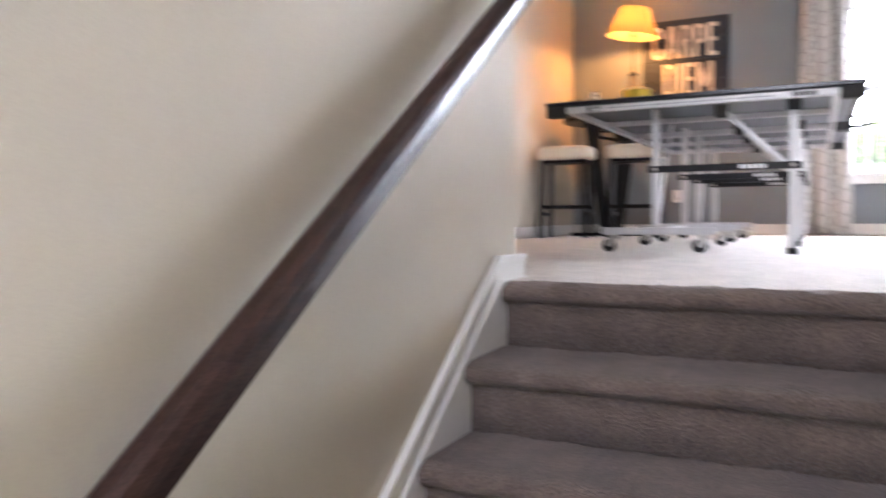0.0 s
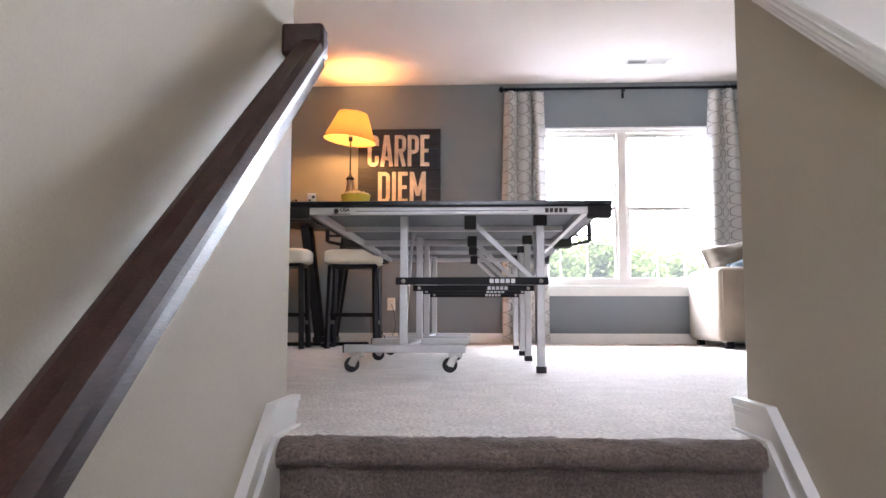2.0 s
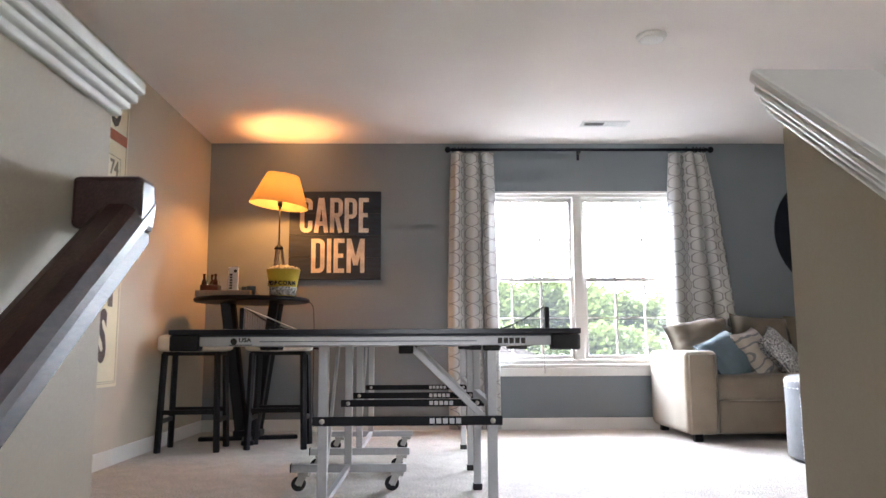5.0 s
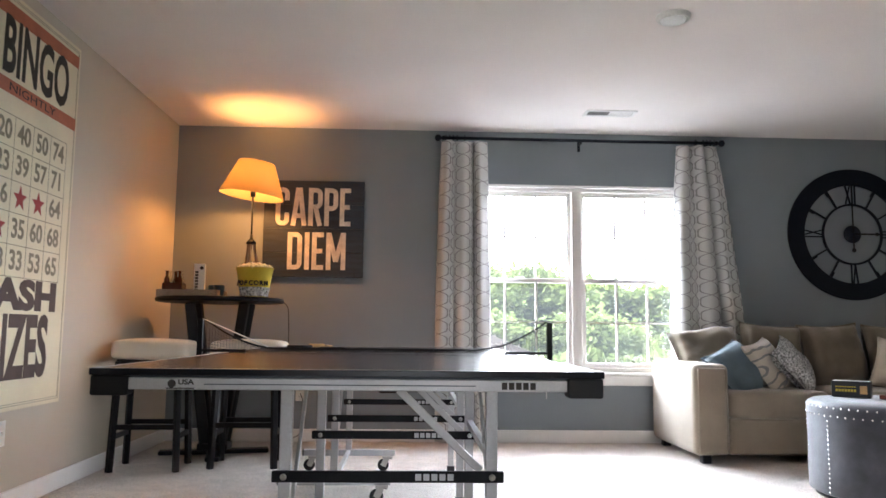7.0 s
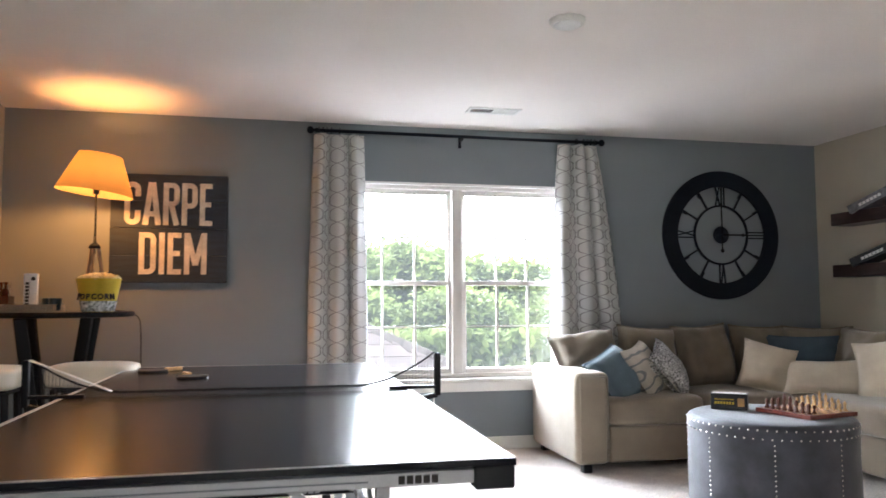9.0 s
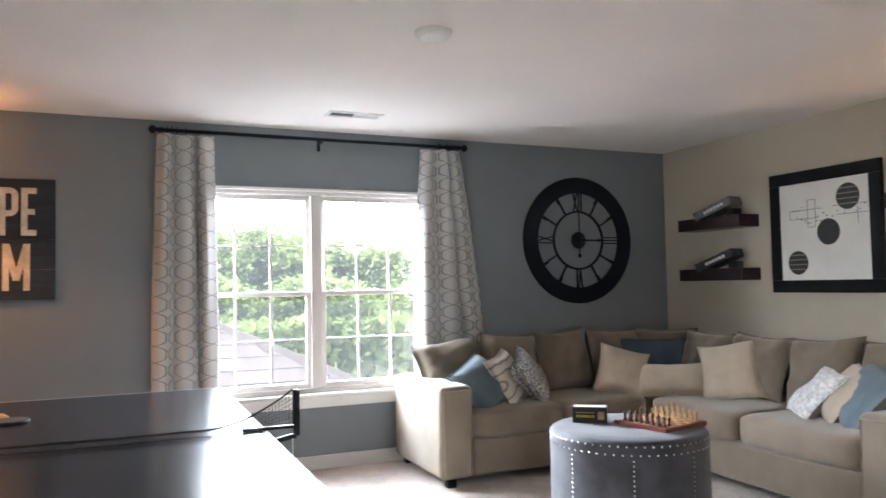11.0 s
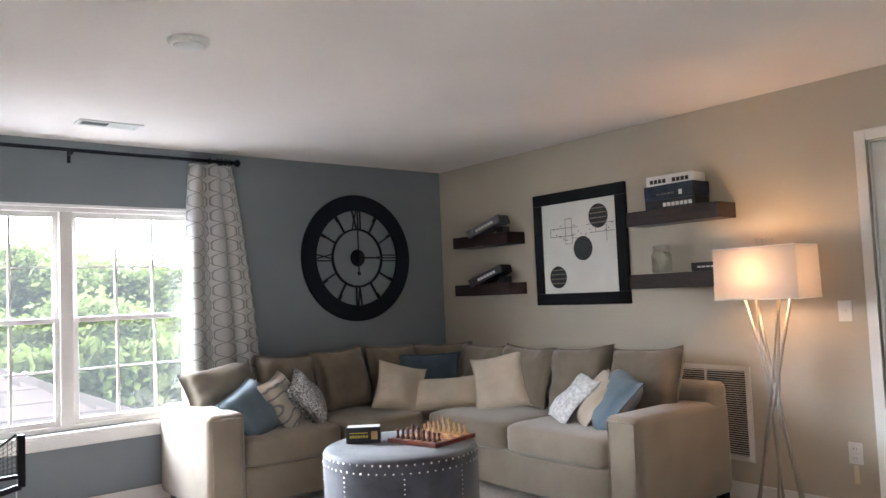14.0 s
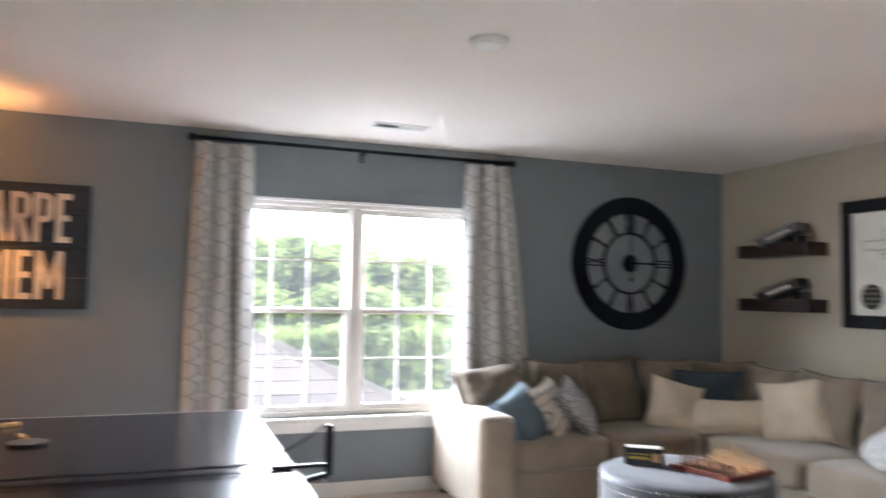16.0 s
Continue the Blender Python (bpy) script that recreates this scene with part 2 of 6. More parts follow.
M = dict(
    accent=mat("blue_grey_wall_paint", (0.215, 0.240, 0.264), 0.75, vary=0.04, scale=1.5, grain=0.03, grain_scale=220, bump=0.10),
    greige=mat("greige_wall_paint", (0.53, 0.475, 0.385), 0.75, vary=0.04, scale=1.5, grain=0.03, grain_scale=220, bump=0.10),
    ceiling=mat("ceiling_paint", (0.87, 0.82, 0.79), 0.9, vary=0.03, scale=1.2, grain=0.03, grain_scale=160, bump=0.12),
    white=mat("white_trim_paint", (0.80, 0.79, 0.77), 0.4, vary=0.04, grain=0.02, bump=0.03),
    vinyl=mat("white_window_vinyl", (0.70, 0.67, 0.63), 0.45, vary=0.03, grain=0.02, bump=0.02),
    carpet=mat("beige_carpet", (0.53, 0.465, 0.41), 0.95, vary=0.14, scale=9, grain=0.42, grain_scale=95, bump=1.0, sheen=0.4),
    stair=mat("brown_stair_carpet", (0.160, 0.117, 0.096), 0.95, vary=0.22, scale=9, grain=0.34, grain_scale=150, bump=1.0, sheen=0.15),
    rail=mat("dark_stained_rail_wood", (0.034, 0.015, 0.011), 0.42, spec=0.28, vary=0.35, scale=6, grain=0.35, grain_scale=40, stretch=(8, 1, 8), bump=0.08, coat=0.08),
    espresso=mat("espresso_wood", (0.030, 0.014, 0.013), 0.38, vary=0.35, scale=6, grain=0.3, grain_scale=50, stretch=(6, 1, 6), bump=0.08),
    black=mat("black_paint", (0.009, 0.009, 0.011), 0.45, spec=0.22, vary=0.2, grain=0.1, bump=0.04),
    blackwood=mat("black_wood", (0.007, 0.007, 0.009), 0.42, spec=0.25, vary=0.25, grain=0.2, bump=0.06),
    iron=mat("black_iron", (0.007, 0.010, 0.017), 0.5, spec=0.2, vary=0.2, grain=0.1, bump=0.05),
    navy=mat("navy_painted_plank", (0.012, 0.020, 0.036), 0.55, vary=0.3, scale=5, grain=0.2, grain_scale=60, stretch=(1, 6, 8), bump=0.15, rand=0.15),
    cream=mat("cream_lettering", (0.62, 0.55, 0.47), 0.6, vary=0.25, scale=9, grain=0.2, bump=0.05),
    leather=mat("cream_leatherette", (0.80, 0.73, 0.62), 0.45, vary=0.06, grain=0.05, grain_scale=300, bump=0.12),
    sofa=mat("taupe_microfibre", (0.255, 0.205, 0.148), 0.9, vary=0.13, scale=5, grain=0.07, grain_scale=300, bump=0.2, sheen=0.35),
    # the sofa's cloth darkened: shade on the back cushions is in the colour
    sofa_back_shaded=mat("taupe_back_cushion_shaded", (0.180, 0.144, 0.102), 0.9, vary=0.15, scale=6, grain=0.07, grain_scale=300, bump=0.2, sheen=0.3),
    beige=mat("beige_pillow_cloth", (0.50, 0.42, 0.32), 0.9, vary=0.1, scale=8, grain=0.08, grain_scale=350, bump=0.25, sheen=0.2),
    blue=mat("dusty_blue_pillow_cloth", (0.120, 0.172, 0.208), 0.85, vary=0.15, scale=8, grain=0.08, grain_scale=350, bump=0.25, sheen=0.2),
    navyc=mat("slate_blue_pillow_cloth", (0.055, 0.082, 0.110), 0.9, vary=0.15, scale=8, grain=0.08, grain_scale=350, bump=0.25),
    whitec=mat("white_print_pillow_cloth", (0.68, 0.68, 0.68), 0.9, vary=0.30, scale=42, grain=0.06, grain_scale=350, bump=0.2),
    speckle=mat("speckled_pillow_cloth", (0.42, 0.42, 0.42), 0.9, vary=0.95, scale=75, grain=0.1, grain_scale=350, bump=0.2),
    velvet=mat("grey_crushed_velvet", (0.050, 0.053, 0.068), 0.6, vary=0.45, scale=7, grain=0.1, grain_scale=240, bump=0.12, sheen=0.3),
    steel=mat("brushed_steel", (0.52, 0.50, 0.47), 0.28, metal=1.0, vary=0.1, grain=0.1, stretch=(6, 6, 1), bump=0.02),
    nail=mat("nailhead_steel", (0.75, 0.75, 0.75), 0.25, metal=1.0, vary=0.05, bump=0.0),
    silver=mat("silver_grey_table_steel", (0.56, 0.56, 0.57), 0.38, metal=0.25, vary=0.06, grain=0.04, bump=0.03),
    board=mat("dark_table_tennis_board", (0.012, 0.013, 0.018), 0.21, spec=0.4, vary=0.25, scale=2.5, grain=0.08, grain_scale=260, bump=0.03),
    under=mat("grey_board_underside", (0.085, 0.098, 0.122), 0.5, vary=0.1, grain=0.05, bump=0.05),
    line=mat("white_line_paint", (0.42, 0.42, 0.42), 0.5, vary=0.1, bump=0.0),
    rubber=mat("black_rubber", (0.015, 0.015, 0.016), 0.7, bump=0.05),
    netting=mat("black_netting", (0.02, 0.02, 0.022), 0.8, bump=0.0),
    paper=mat("cream_poster_paper", (0.72, 0.66, 0.48), 0.7, vary=0.06, scale=4, grain=0.03, bump=0.02),
    rust=mat("rust_red_print", (0.42, 0.130, 0.065), 0.7, vary=0.12, scale=14, bump=0.0),
    red=mat("dark_red_print", (0.33, 0.035, 0.030), 0.7, vary=0.12, scale=14, bump=0.0),
    ink=mat("black_print", (0.030, 0.024, 0.020), 0.7, vary=0.2, scale=14, bump=0.0),
    brownink=mat("brown_print", (0.075, 0.050, 0.040), 0.7, vary=0.2, scale=14, bump=0.0),
    greyink=mat("olive_grey_print", (0.22, 0.195, 0.13), 0.7, vary=0.25, scale=14, bump=0.0),
    artpaper=mat("white_art_paper", (0.76, 0.75, 0.70), 0.6, vary=0.04, scale=5, grain=0.02, bump=0.02),
    disc=mat("charcoal_print_disc", (0.030, 0.032, 0.034), 0.6, vary=0.35, scale=12, grain=0.2, bump=0.0, stretch=(1, 1, 7)),
    boxdark=mat("black_game_box_card", (0.018, 0.019, 0.022), 0.4, vary=0.3, scale=20, bump=0.02),
    boxblue=mat("dark_blue_game_box_card", (0.012, 0.024, 0.048), 0.4, vary=0.6, scale=16, bump=0.02),
    boxgrey=mat("grey_game_box_card", (0.14, 0.14, 0.15), 0.4, vary=0.5, scale=24, bump=0.02),
    boxwhite=mat("white_game_box_card", (0.72, 0.72, 0.70), 0.4, vary=0.06, scale=20, bump=0.02),
    yellow=mat("yellow_print", (0.62, 0.46, 0.04), 0.55, vary=0.1, bump=0.0),
    mahogany=mat("mahogany_chess_board", (0.16, 0.030, 0.018), 0.3, vary=0.25, scale=8, grain=0.2, stretch=(1, 8, 1), bump=0.03, coat=0.3),
    lightwood=mat("boxwood", (0.55, 0.33, 0.14), 0.35, vary=0.2, scale=20, bump=0.02),
    darkwood=mat("rosewood", (0.11, 0.035, 0.018), 0.35, vary=0.2, scale=20, bump=0.02),
    greywood=mat("weathered_tripod_wood", (0.26, 0.19, 0.14), 0.6, vary=0.3, scale=12, stretch=(6, 6, 1), bump=0.1),
    popcorn=mat("popcorn", (0.82, 0.70, 0.42), 0.8, vary=0.15, scale=30, bump=0.3),
    teal=mat("dark_teal_ceramic", (0.025, 0.055, 0.075), 0.3, vary=0.2, bump=0.02),
    brown=mat("brown_glass_bottle", (0.060, 0.016, 0.010), 0.15, vary=0.2, bump=0.0),
    tray=mat("pale_woven_tray", (0.36, 0.29, 0.22), 0.8, vary=0.2, scale=30, grain=0.2, stretch=(1, 1, 6), bump=0.3),
    dark=mat("dark_recess", (0.010, 0.010, 0.010), 0.9, bump=0.0),
    plastic=mat("white_plastic", (0.78, 0.77, 0.74), 0.35, vary=0.03, bump=0.02),
    lens=mat("frosted_light_lens", (0.86, 0.86, 0.86), 0.3, vary=0.02, bump=0.02),
    printed=swirled("swirl_print_pillow_cloth"),
    curtain=trellis("trellis_curtain_cloth"),
    glass=glass("window_glass", veil=0.0045),
    jar=glass("jar_glass", (0.92, 0.94, 0.92), 0.16),
    shade_warm=glow_shade("cream_lamp_fabric", (0.40, 0.30, 0.16), (0.13, 0.085, 0.035)),
    shade_white=glow_shade("white_lamp_fabric", (0.82, 0.78, 0.74), (0.30, 0.27, 0.255)),
    shingle=mat("tan_roof_shingle", (0.052, 0.045, 0.043), 0.9, vary=0.15, scale=3, grain=0.2, grain_scale=60, bump=0.4, rand=0.18, spec=0.1),
    leaf=leafy("tree_leaf", (0.062, 0.080, 0.024)),
    bark=mat("tree_bark", (0.10, 0.08, 0.06), 0.9, vary=0.3, scale=4, stretch=(4, 4, 1), bump=0.5),
    grass=mat("grass_ground", (0.060, 0.090, 0.025), 0.95, vary=0.3, scale=0.2, grain=0.3, grain_scale=6, bump=0.4),
    haze=emitter("bright_overcast_sky", (0.86, 0.94, 1.0), 10.0),
    siding=mat("pale_siding", (0.50, 0.48, 0.44), 0.7, vary=0.06, bump=0.1),
)


# ---- builders ----
def add(name, verts, faces, m, parent=None, smooth=False):
    me = bpy.data.meshes.new(name)
    me.from_pydata([tuple(v) for v in verts], [], faces)
    me.materials.append(M[m])
    if smooth:
        me.polygons.foreach_set("use_smooth", [True] * len(me.polygons))
    ob = new(name, me)
    ob.parent = parent
    return ob


def from_bm(name, bm, m, parent=None, smooth=False):
    me = bpy.data.meshes.new(name)
    bmesh.ops.recalc_face_normals(bm, faces=bm.faces)
    bm.to_mesh(me)
    bm.free()
    me.materials.append(M[m])
    if smooth:
        me.polygons.foreach_set("use_smooth", [True] * len(me.polygons))
    ob = new(name, me)
    ob.parent = parent
    return ob


def bm_box(bm, a, b, bevel=0.0, m=None, seg=2):
    r = bmesh.ops.create_cube(bm, size=1.0)
    vs = r["verts"]
    for v in vs:
        v.co = Vector([(a[i] + b[i]) / 2 + v.co[i] * (b[i] - a[i]) for i in range(3)])
    if bevel:
        es = {e for v in vs for e in v.link_edges}
        out = bmesh.ops.bevel(bm, geom=list(es), offset=bevel, segments=seg, affect='EDGES', profile=0.5)
        vs = list({v for f in out["faces"] for v in f.verts} | {v for v in vs if v.is_valid})
    if m is not None:
        bmesh.ops.transform(bm, matrix=m, verts=vs)
    return vs


def box(name, a, b, m, parent=None, bevel=0.0, turn=None, seg=2):
    bm = bmesh.new()
    bm_box(bm, a, b, bevel, turn, seg)
    return from_bm(name, bm, m, parent)


def boxes(name, pairs, m, parent=None, bevel=0.0):
    bm = bmesh.new()
    for a, b in pairs:
        bm_box(bm, a, b, bevel)
    return from_bm(name, bm, m, parent)


def bm_lathe(bm, profile, n=24, m=None):
    rings = []
    for r, z in profile:
        rings.append([bm.verts.new((r * math.cos(2 * math.pi * i / n), r * math.sin(2 * math.pi * i / n), z)) for i in range(n)])
    for A, B in zip(rings, rings[1:]):
        for i in range(n):
            bm.faces.new((A[i], A[(i + 1) % n], B[(i + 1) % n], B[i]))
    for ring in (rings[0], rings[-1]):
        bm.faces.new(ring)
    vs = [v for r in rings for v in r]
    if m is not None:
        bmesh.ops.transform(bm, matrix=m, verts=vs)


def lathe(name, profile, m, parent=None, n=24, turn=None, smooth=True):
    bm = bmesh.new()
    bm_lathe(bm, profile, n, turn)
    ob = from_bm(name, bm, m, parent)
    if smooth:
        for p in ob.data.polygons:
            p.use_smooth = len(p.vertices) == 4
    return ob


def bm_bar(bm, p, q, w, d=None, bevel=0.0, round_n=0):
    """A bar from p to q, square (w by d) or round (radius w, round_n sides)."""
    p, q = Vector(p), Vector(q)
    m = Matrix.Translation(p) @ (q - p).to_track_quat('Z', 'X').to_matrix().to_4x4()
    L = (q - p).length
    if round_n:
        bm_lathe(bm, [(w, 0), (w, L)], round_n, m)
    else:
        d = d or w
        bm_box(bm, (-w / 2, -d / 2, 0), (w / 2, d / 2, L), bevel, m, 1)


def bar(name, p, q, w, m, parent=None, d=None, bevel=0.0, round_n=0):
    bm = bmesh.new()
    bm_bar(bm, p, q, w, d, bevel, round_n)
    ob = from_bm(name, bm, m, parent)
    if round_n:
        for f in ob.data.polygons:
            f.use_smooth = len(f.vertices) == 4
    return ob


def words(name, body, size, m, place, parent=None, wide=1.0, depth=0.001, align='CENTER', bold=0.0):
    c = bpy.data.curves.new(name, 'FONT')
    c.body, c.size, c.extrude, c.align_x, c.align_y, c.offset = body, size, depth, align, 'CENTER', bold
    c.resolution_u = 3
    tmp = bpy.data.objects.new(name, c)
    me = bpy.data.meshes.new_from_object(tmp)
    bpy.data.objects.remove(tmp)
    me.transform(place @ Matrix.Diagonal((wide, 1, 1, 1)))
    me.materials.clear()
    me.materials.append(M[m])
    ob = new(name, me)
    ob.parent = parent
    return ob


def root(name, m, label, category, group=""):
    ob = new(name)
    ob.empty_display_size = 0.1
    ob.matrix_world = m
    return tagged(ob, label, category, group)


def puff(name, size, m, parent=None, e=5.0, n=8, bulge=0.0, wrinkle=0.006, seed=0.0, pinch=0.0):
    """A stuffed cushion: a block with rounded edges, a swollen middle and soft creases; centre at the origin."""
    bm = bmesh.new()
    bmesh.ops.create_cube(bm, size=2.0)
    bmesh.ops.subdivide_edges(bm, edges=bm.edges, cuts=n, use_grid_fill=True)
    for v in bm.verts:
        x, y, z = v.co
        k = (abs(x) ** e + abs(y) ** e + abs(z) ** e) ** (-1 / e)
        x, y, z = x * k, y * k, z * k
        swell = 1 + bulge * (1 - x * x) * (1 - y * y)
        x, y = x * (1 - pinch * (1 - y * y)), y * (1 - pinch * (1 - x * x))
        p = Vector((x * size[0] / 2, y * size[1] / 2, z * size[2] / 2 * swell))
        w = noise.noise(p * 9 + Vector((seed, seed * 1.7, 0))) * wrinkle + noise.noise(p * 22 + Vector((seed, 0, seed))) * wrinkle * 0.5
        v.co = p + v.co.normalized() * w
    return from_bm(name, bm, m, parent, True)


def pillow_part(name, m, size, thick, seed, parent=None, n=14, full=4, pull=0.10, crease=1.0):
    """A stuffed pillow: pointed corners, thin seamed rim, full middle, and a piped seam."""
    sx, sy = size
    verts, faces = [], []

    def point(u, v, side):
        x = u * (1 - pull * (1 - v * v) * abs(u)) * sx / 2
        y = v * (1 - pull * (1 - u * u) * abs(v)) * sy / 2
        h = max(0.0, (1 - abs(u) ** full) * (1 - abs(v) ** full)) ** 0.55 * thick / 2
        q = Vector((x, y, 0))
        h *= 1 + 0.28 * noise.noise(q * 7 + Vector((seed, 3 * seed, side)))
        h += 0.006 * crease * noise.noise(q * 20 + Vector((seed, 0, side)))
        # creases run in from the corners
        h -= 0.014 * crease * abs(u * v) * abs(noise.noise(Vector((math.atan2(v, u) * 9, seed, side * 2.0))))
        sag = 0.03 * noise.noise(q * 4 + Vector((seed * 5, 0, 0)))
        return (x, y, side * max(h, 0.003) + sag)

    for side in (1, -1):
        base = len(verts)
        for i in range(n + 1):
            for j in range(n + 1):
                verts.append(point(2 * i / n - 1, 2 * j / n - 1, side))
        for i in range(n):
            for j in range(n):
                a = base + i * (n + 1) + j
                f = (a, a + n + 1, a + n + 2, a + 1)
                faces.append(f if side > 0 else f[::-1])
    off = (n + 1) ** 2
    ring = [i * (n + 1) for i in range(n)] + [n * (n + 1) + j for j in range(n)] + [(n - i) * (n + 1) + n for i in range(n)] + [n - j for j in range(n)]
    for a, b in zip(ring, ring[1:] + ring[:1]):
        faces.append((a, b, b + off, a + off))
    ob = add(name, verts, faces, m, parent, True)
    pipe = bmesh.new()
    for a, b in zip(ring, ring[1:] + ring[:1]):
        pa = (Vector(verts[a]) + Vector(verts[a + off])) / 2
        pb = (Vector(verts[b]) + Vector(verts[b + off])) / 2
        bm_bar(pipe, pa, pb, 0.0035, round_n=5)
    return ob, pipe


def pillow(m, size, place, label, thick=0.16, seed=0.0, group="throw pillows on the sofa"):
    ob, pipe = pillow_part("throw_pillow", m, size, thick, seed)
    ob.matrix_world = place
    tagged(ob, label, "pillow", group)
    from_bm("piping", pipe, m, ob, True)
    return ob


def structure(ob, label, category=""):
    return tagged(ob, label, category, kind="structure")


# ---- large structure ----
W, H, S = 6.294, 2.43, -8.7          # room width, ceiling, south end
SX0, SX1, SY = 1.38, 2.42, -5.31     # stair flight and its top edge
RISE, RUN, STEPS = 0.185, 0.25, 9
LOW = -RISE * STEPS
T = 0.13

structure(box("floor", (-0.2, SY + 0.04, -0.25), (W + 0.2, 0.2, 0.0), "carpet"), "beige cut-pile carpet over the whole room", "floor")
structure(boxes("floor_beside_stairs", [((-0.2, S - 0.2, -0.25), (SX0 - T, SY + 0.04, 0)), ((SX1 + T, S - 0.2, -0.25), (W + 0.2, SY + 0.04, 0))], "carpet"),
          "beige carpet beside the stair well", "floor")
structure(box("ceiling", (-0.2, S - 0.2, H), (W + 0.2, 0.2, H + 0.15), "ceiling"), "matt off-white painted ceiling", "ceiling")
WX0, WX1, WZ0, WZ1 = 2.26, 4.04, 0.535, 2.0
structure(boxes("wall_north", [((-0.2, 0, -0.25), (WX0, 0.16, H)), ((WX1, 0, -0.25), (W + 0.2, 0.16, H)),
                               ((WX0, 0, -0.25), (WX1, 0.16, WZ0)), ((WX0, 0, WZ1), (WX1, 0.16, H))], "accent"),
          "blue-grey painted accent wall with the window", "wall")
structure(box("wall_west", (-0.2, S, -0.25), (0, 0, H), "greige"), "greige painted wall", "wall")
DY0, DY1, DZ = -4.49, -3.68, 2.04
structure(boxes("wall_east", [((W, DY1, -0.25), (W + 0.2, 0, H)), ((W, S, -0.25), (W + 0.2, DY0, H)), ((W, DY0, DZ), (W + 0.2, DY1, H))], "greige"),
          "greige painted wall with a white door", "wall")
# unseen end wall; its opening is made up for the stairwell fill lamp
structure(boxes("wall_south", [((-0.2, S - 0.2, LOW - 0.3), (1.45, S, H)), ((2.35, S - 0.2, LOW - 0.3), (W + 0.2, S, H)), ((1.45, S - 0.2, LOW - 0.3), (2.35, S, 0.58)), ((1.45, S - 0.2, 1.92), (2.35, S, H))], "greige"), "greige painted end wall", "wall")
structure(boxes("baseboard", [((0.012, -0.014, 0), (W - 0.012, 0, 0.095)), ((0, S, 0), (0.014, -0.015, 0.095)),
                              ((W - 0.014, DY1 + 0.07, 0), (W, -0.015, 0.095)), ((W - 0.014, S, 0), (W, DY0 - 0.07, 0.095)),
                              ((SX0 - T - 0.014, S, 0), (SX0 - T, -5.17, 0.095)), ((SX1 + T, S, 0), (SX1 + T + 0.014, -5.17, 0.095))], "white", bevel=0.004),
          "white painted baseboard along the walls", "baseboard")


# invented window round the fill lamp, out of view
r = structure(root("window_2", pose(0, 0, 0), "", ""), "added white window behind the stairs, never in view", "window")
boxes("frame", [((1.45, S - 0.15, 0.58), (1.49, S - 0.08, 1.92)), ((2.31, S - 0.15, 0.58), (2.35, S - 0.08, 1.92)), ((1.49, S - 0.15, 0.58), (2.31, S - 0.08, 0.62)), ((1.49, S - 0.15, 1.88), (2.31, S - 0.08, 1.92)), ((1.49, S - 0.15, 1.23), (2.31, S - 0.08, 1.27))], "vinyl", r)
for z0, z1 in ((0.62, 1.23), (1.27, 1.88)):
    box("pane", (1.49, S - 0.118, z0), (2.31, S - 0.114, z1), "glass", r).visible_shadow = False


def slope_z(y):
    return RISE / RUN * (y - SY)


def half_wall(x0, x1, name, tilt, height):
    """Stair half wall, its top following the flight, with a capped moulding."""
    y0, y1 = S, -5.165
    top = lambda y: height + tilt * (y - y1)
    v = []
    for x in (x0, x1):
        v += [(x, y0, LOW - 0.3), (x, y1, -0.02), (x, y1, top(y1)), (x, y0, max(top(y0), LOW + 0.2)), (x, y1, LOW - 0.3)]
    f = [(0, 4, 1, 2, 3), (8, 7, 6, 9, 5), (0, 3, 8, 5), (3, 2, 7, 8), (2, 1, 6, 7), (1, 4, 9, 6), (4, 0, 5, 9)]
    structure(add(name, v, f, "greige"), "greige half wall beside the stairs", "wall")
    bm = bmesh.new()
    ang = math.atan(tilt)
    L = (y1 - y0) / math.cos(ang)
    m = Matrix.Translation(((x0 + x1) / 2, y1, top(y1))) @ Matrix.Rotation(ang, 4, 'X')
    wd = (x1 - x0) / 2
    bm_box(bm, (-wd - 0.036, -L, 0.0), (wd + 0.036, 0.042, 0.022), 0.006, m)
    for out, z0, z1 in ((0.028, -0.016, -0.001), (0.020, -0.028, -0.017), (0.011, -0.042, -0.029)):
        bm_box(bm, (-wd - out, -L, z0), (wd + out, out + 0.006, z1), 0.005, m)
    structure(from_bm("trim_" + name, bm, "white"), "white moulded cap on the half wall", "trim")


half_wall(SX0 - T, SX0, "wall_stair_west", 0.0, 1.075)
half_wall(SX1, SX1 + T, "wall_stair_east", 0.70, 1.075)
structure(box("landing_floor", (SX0 - T, S, LOW - 0.2), (SX1 + T, SY - RUN * (STEPS - 1), LOW), "stair"), "brown carpeted lower landing", "floor")

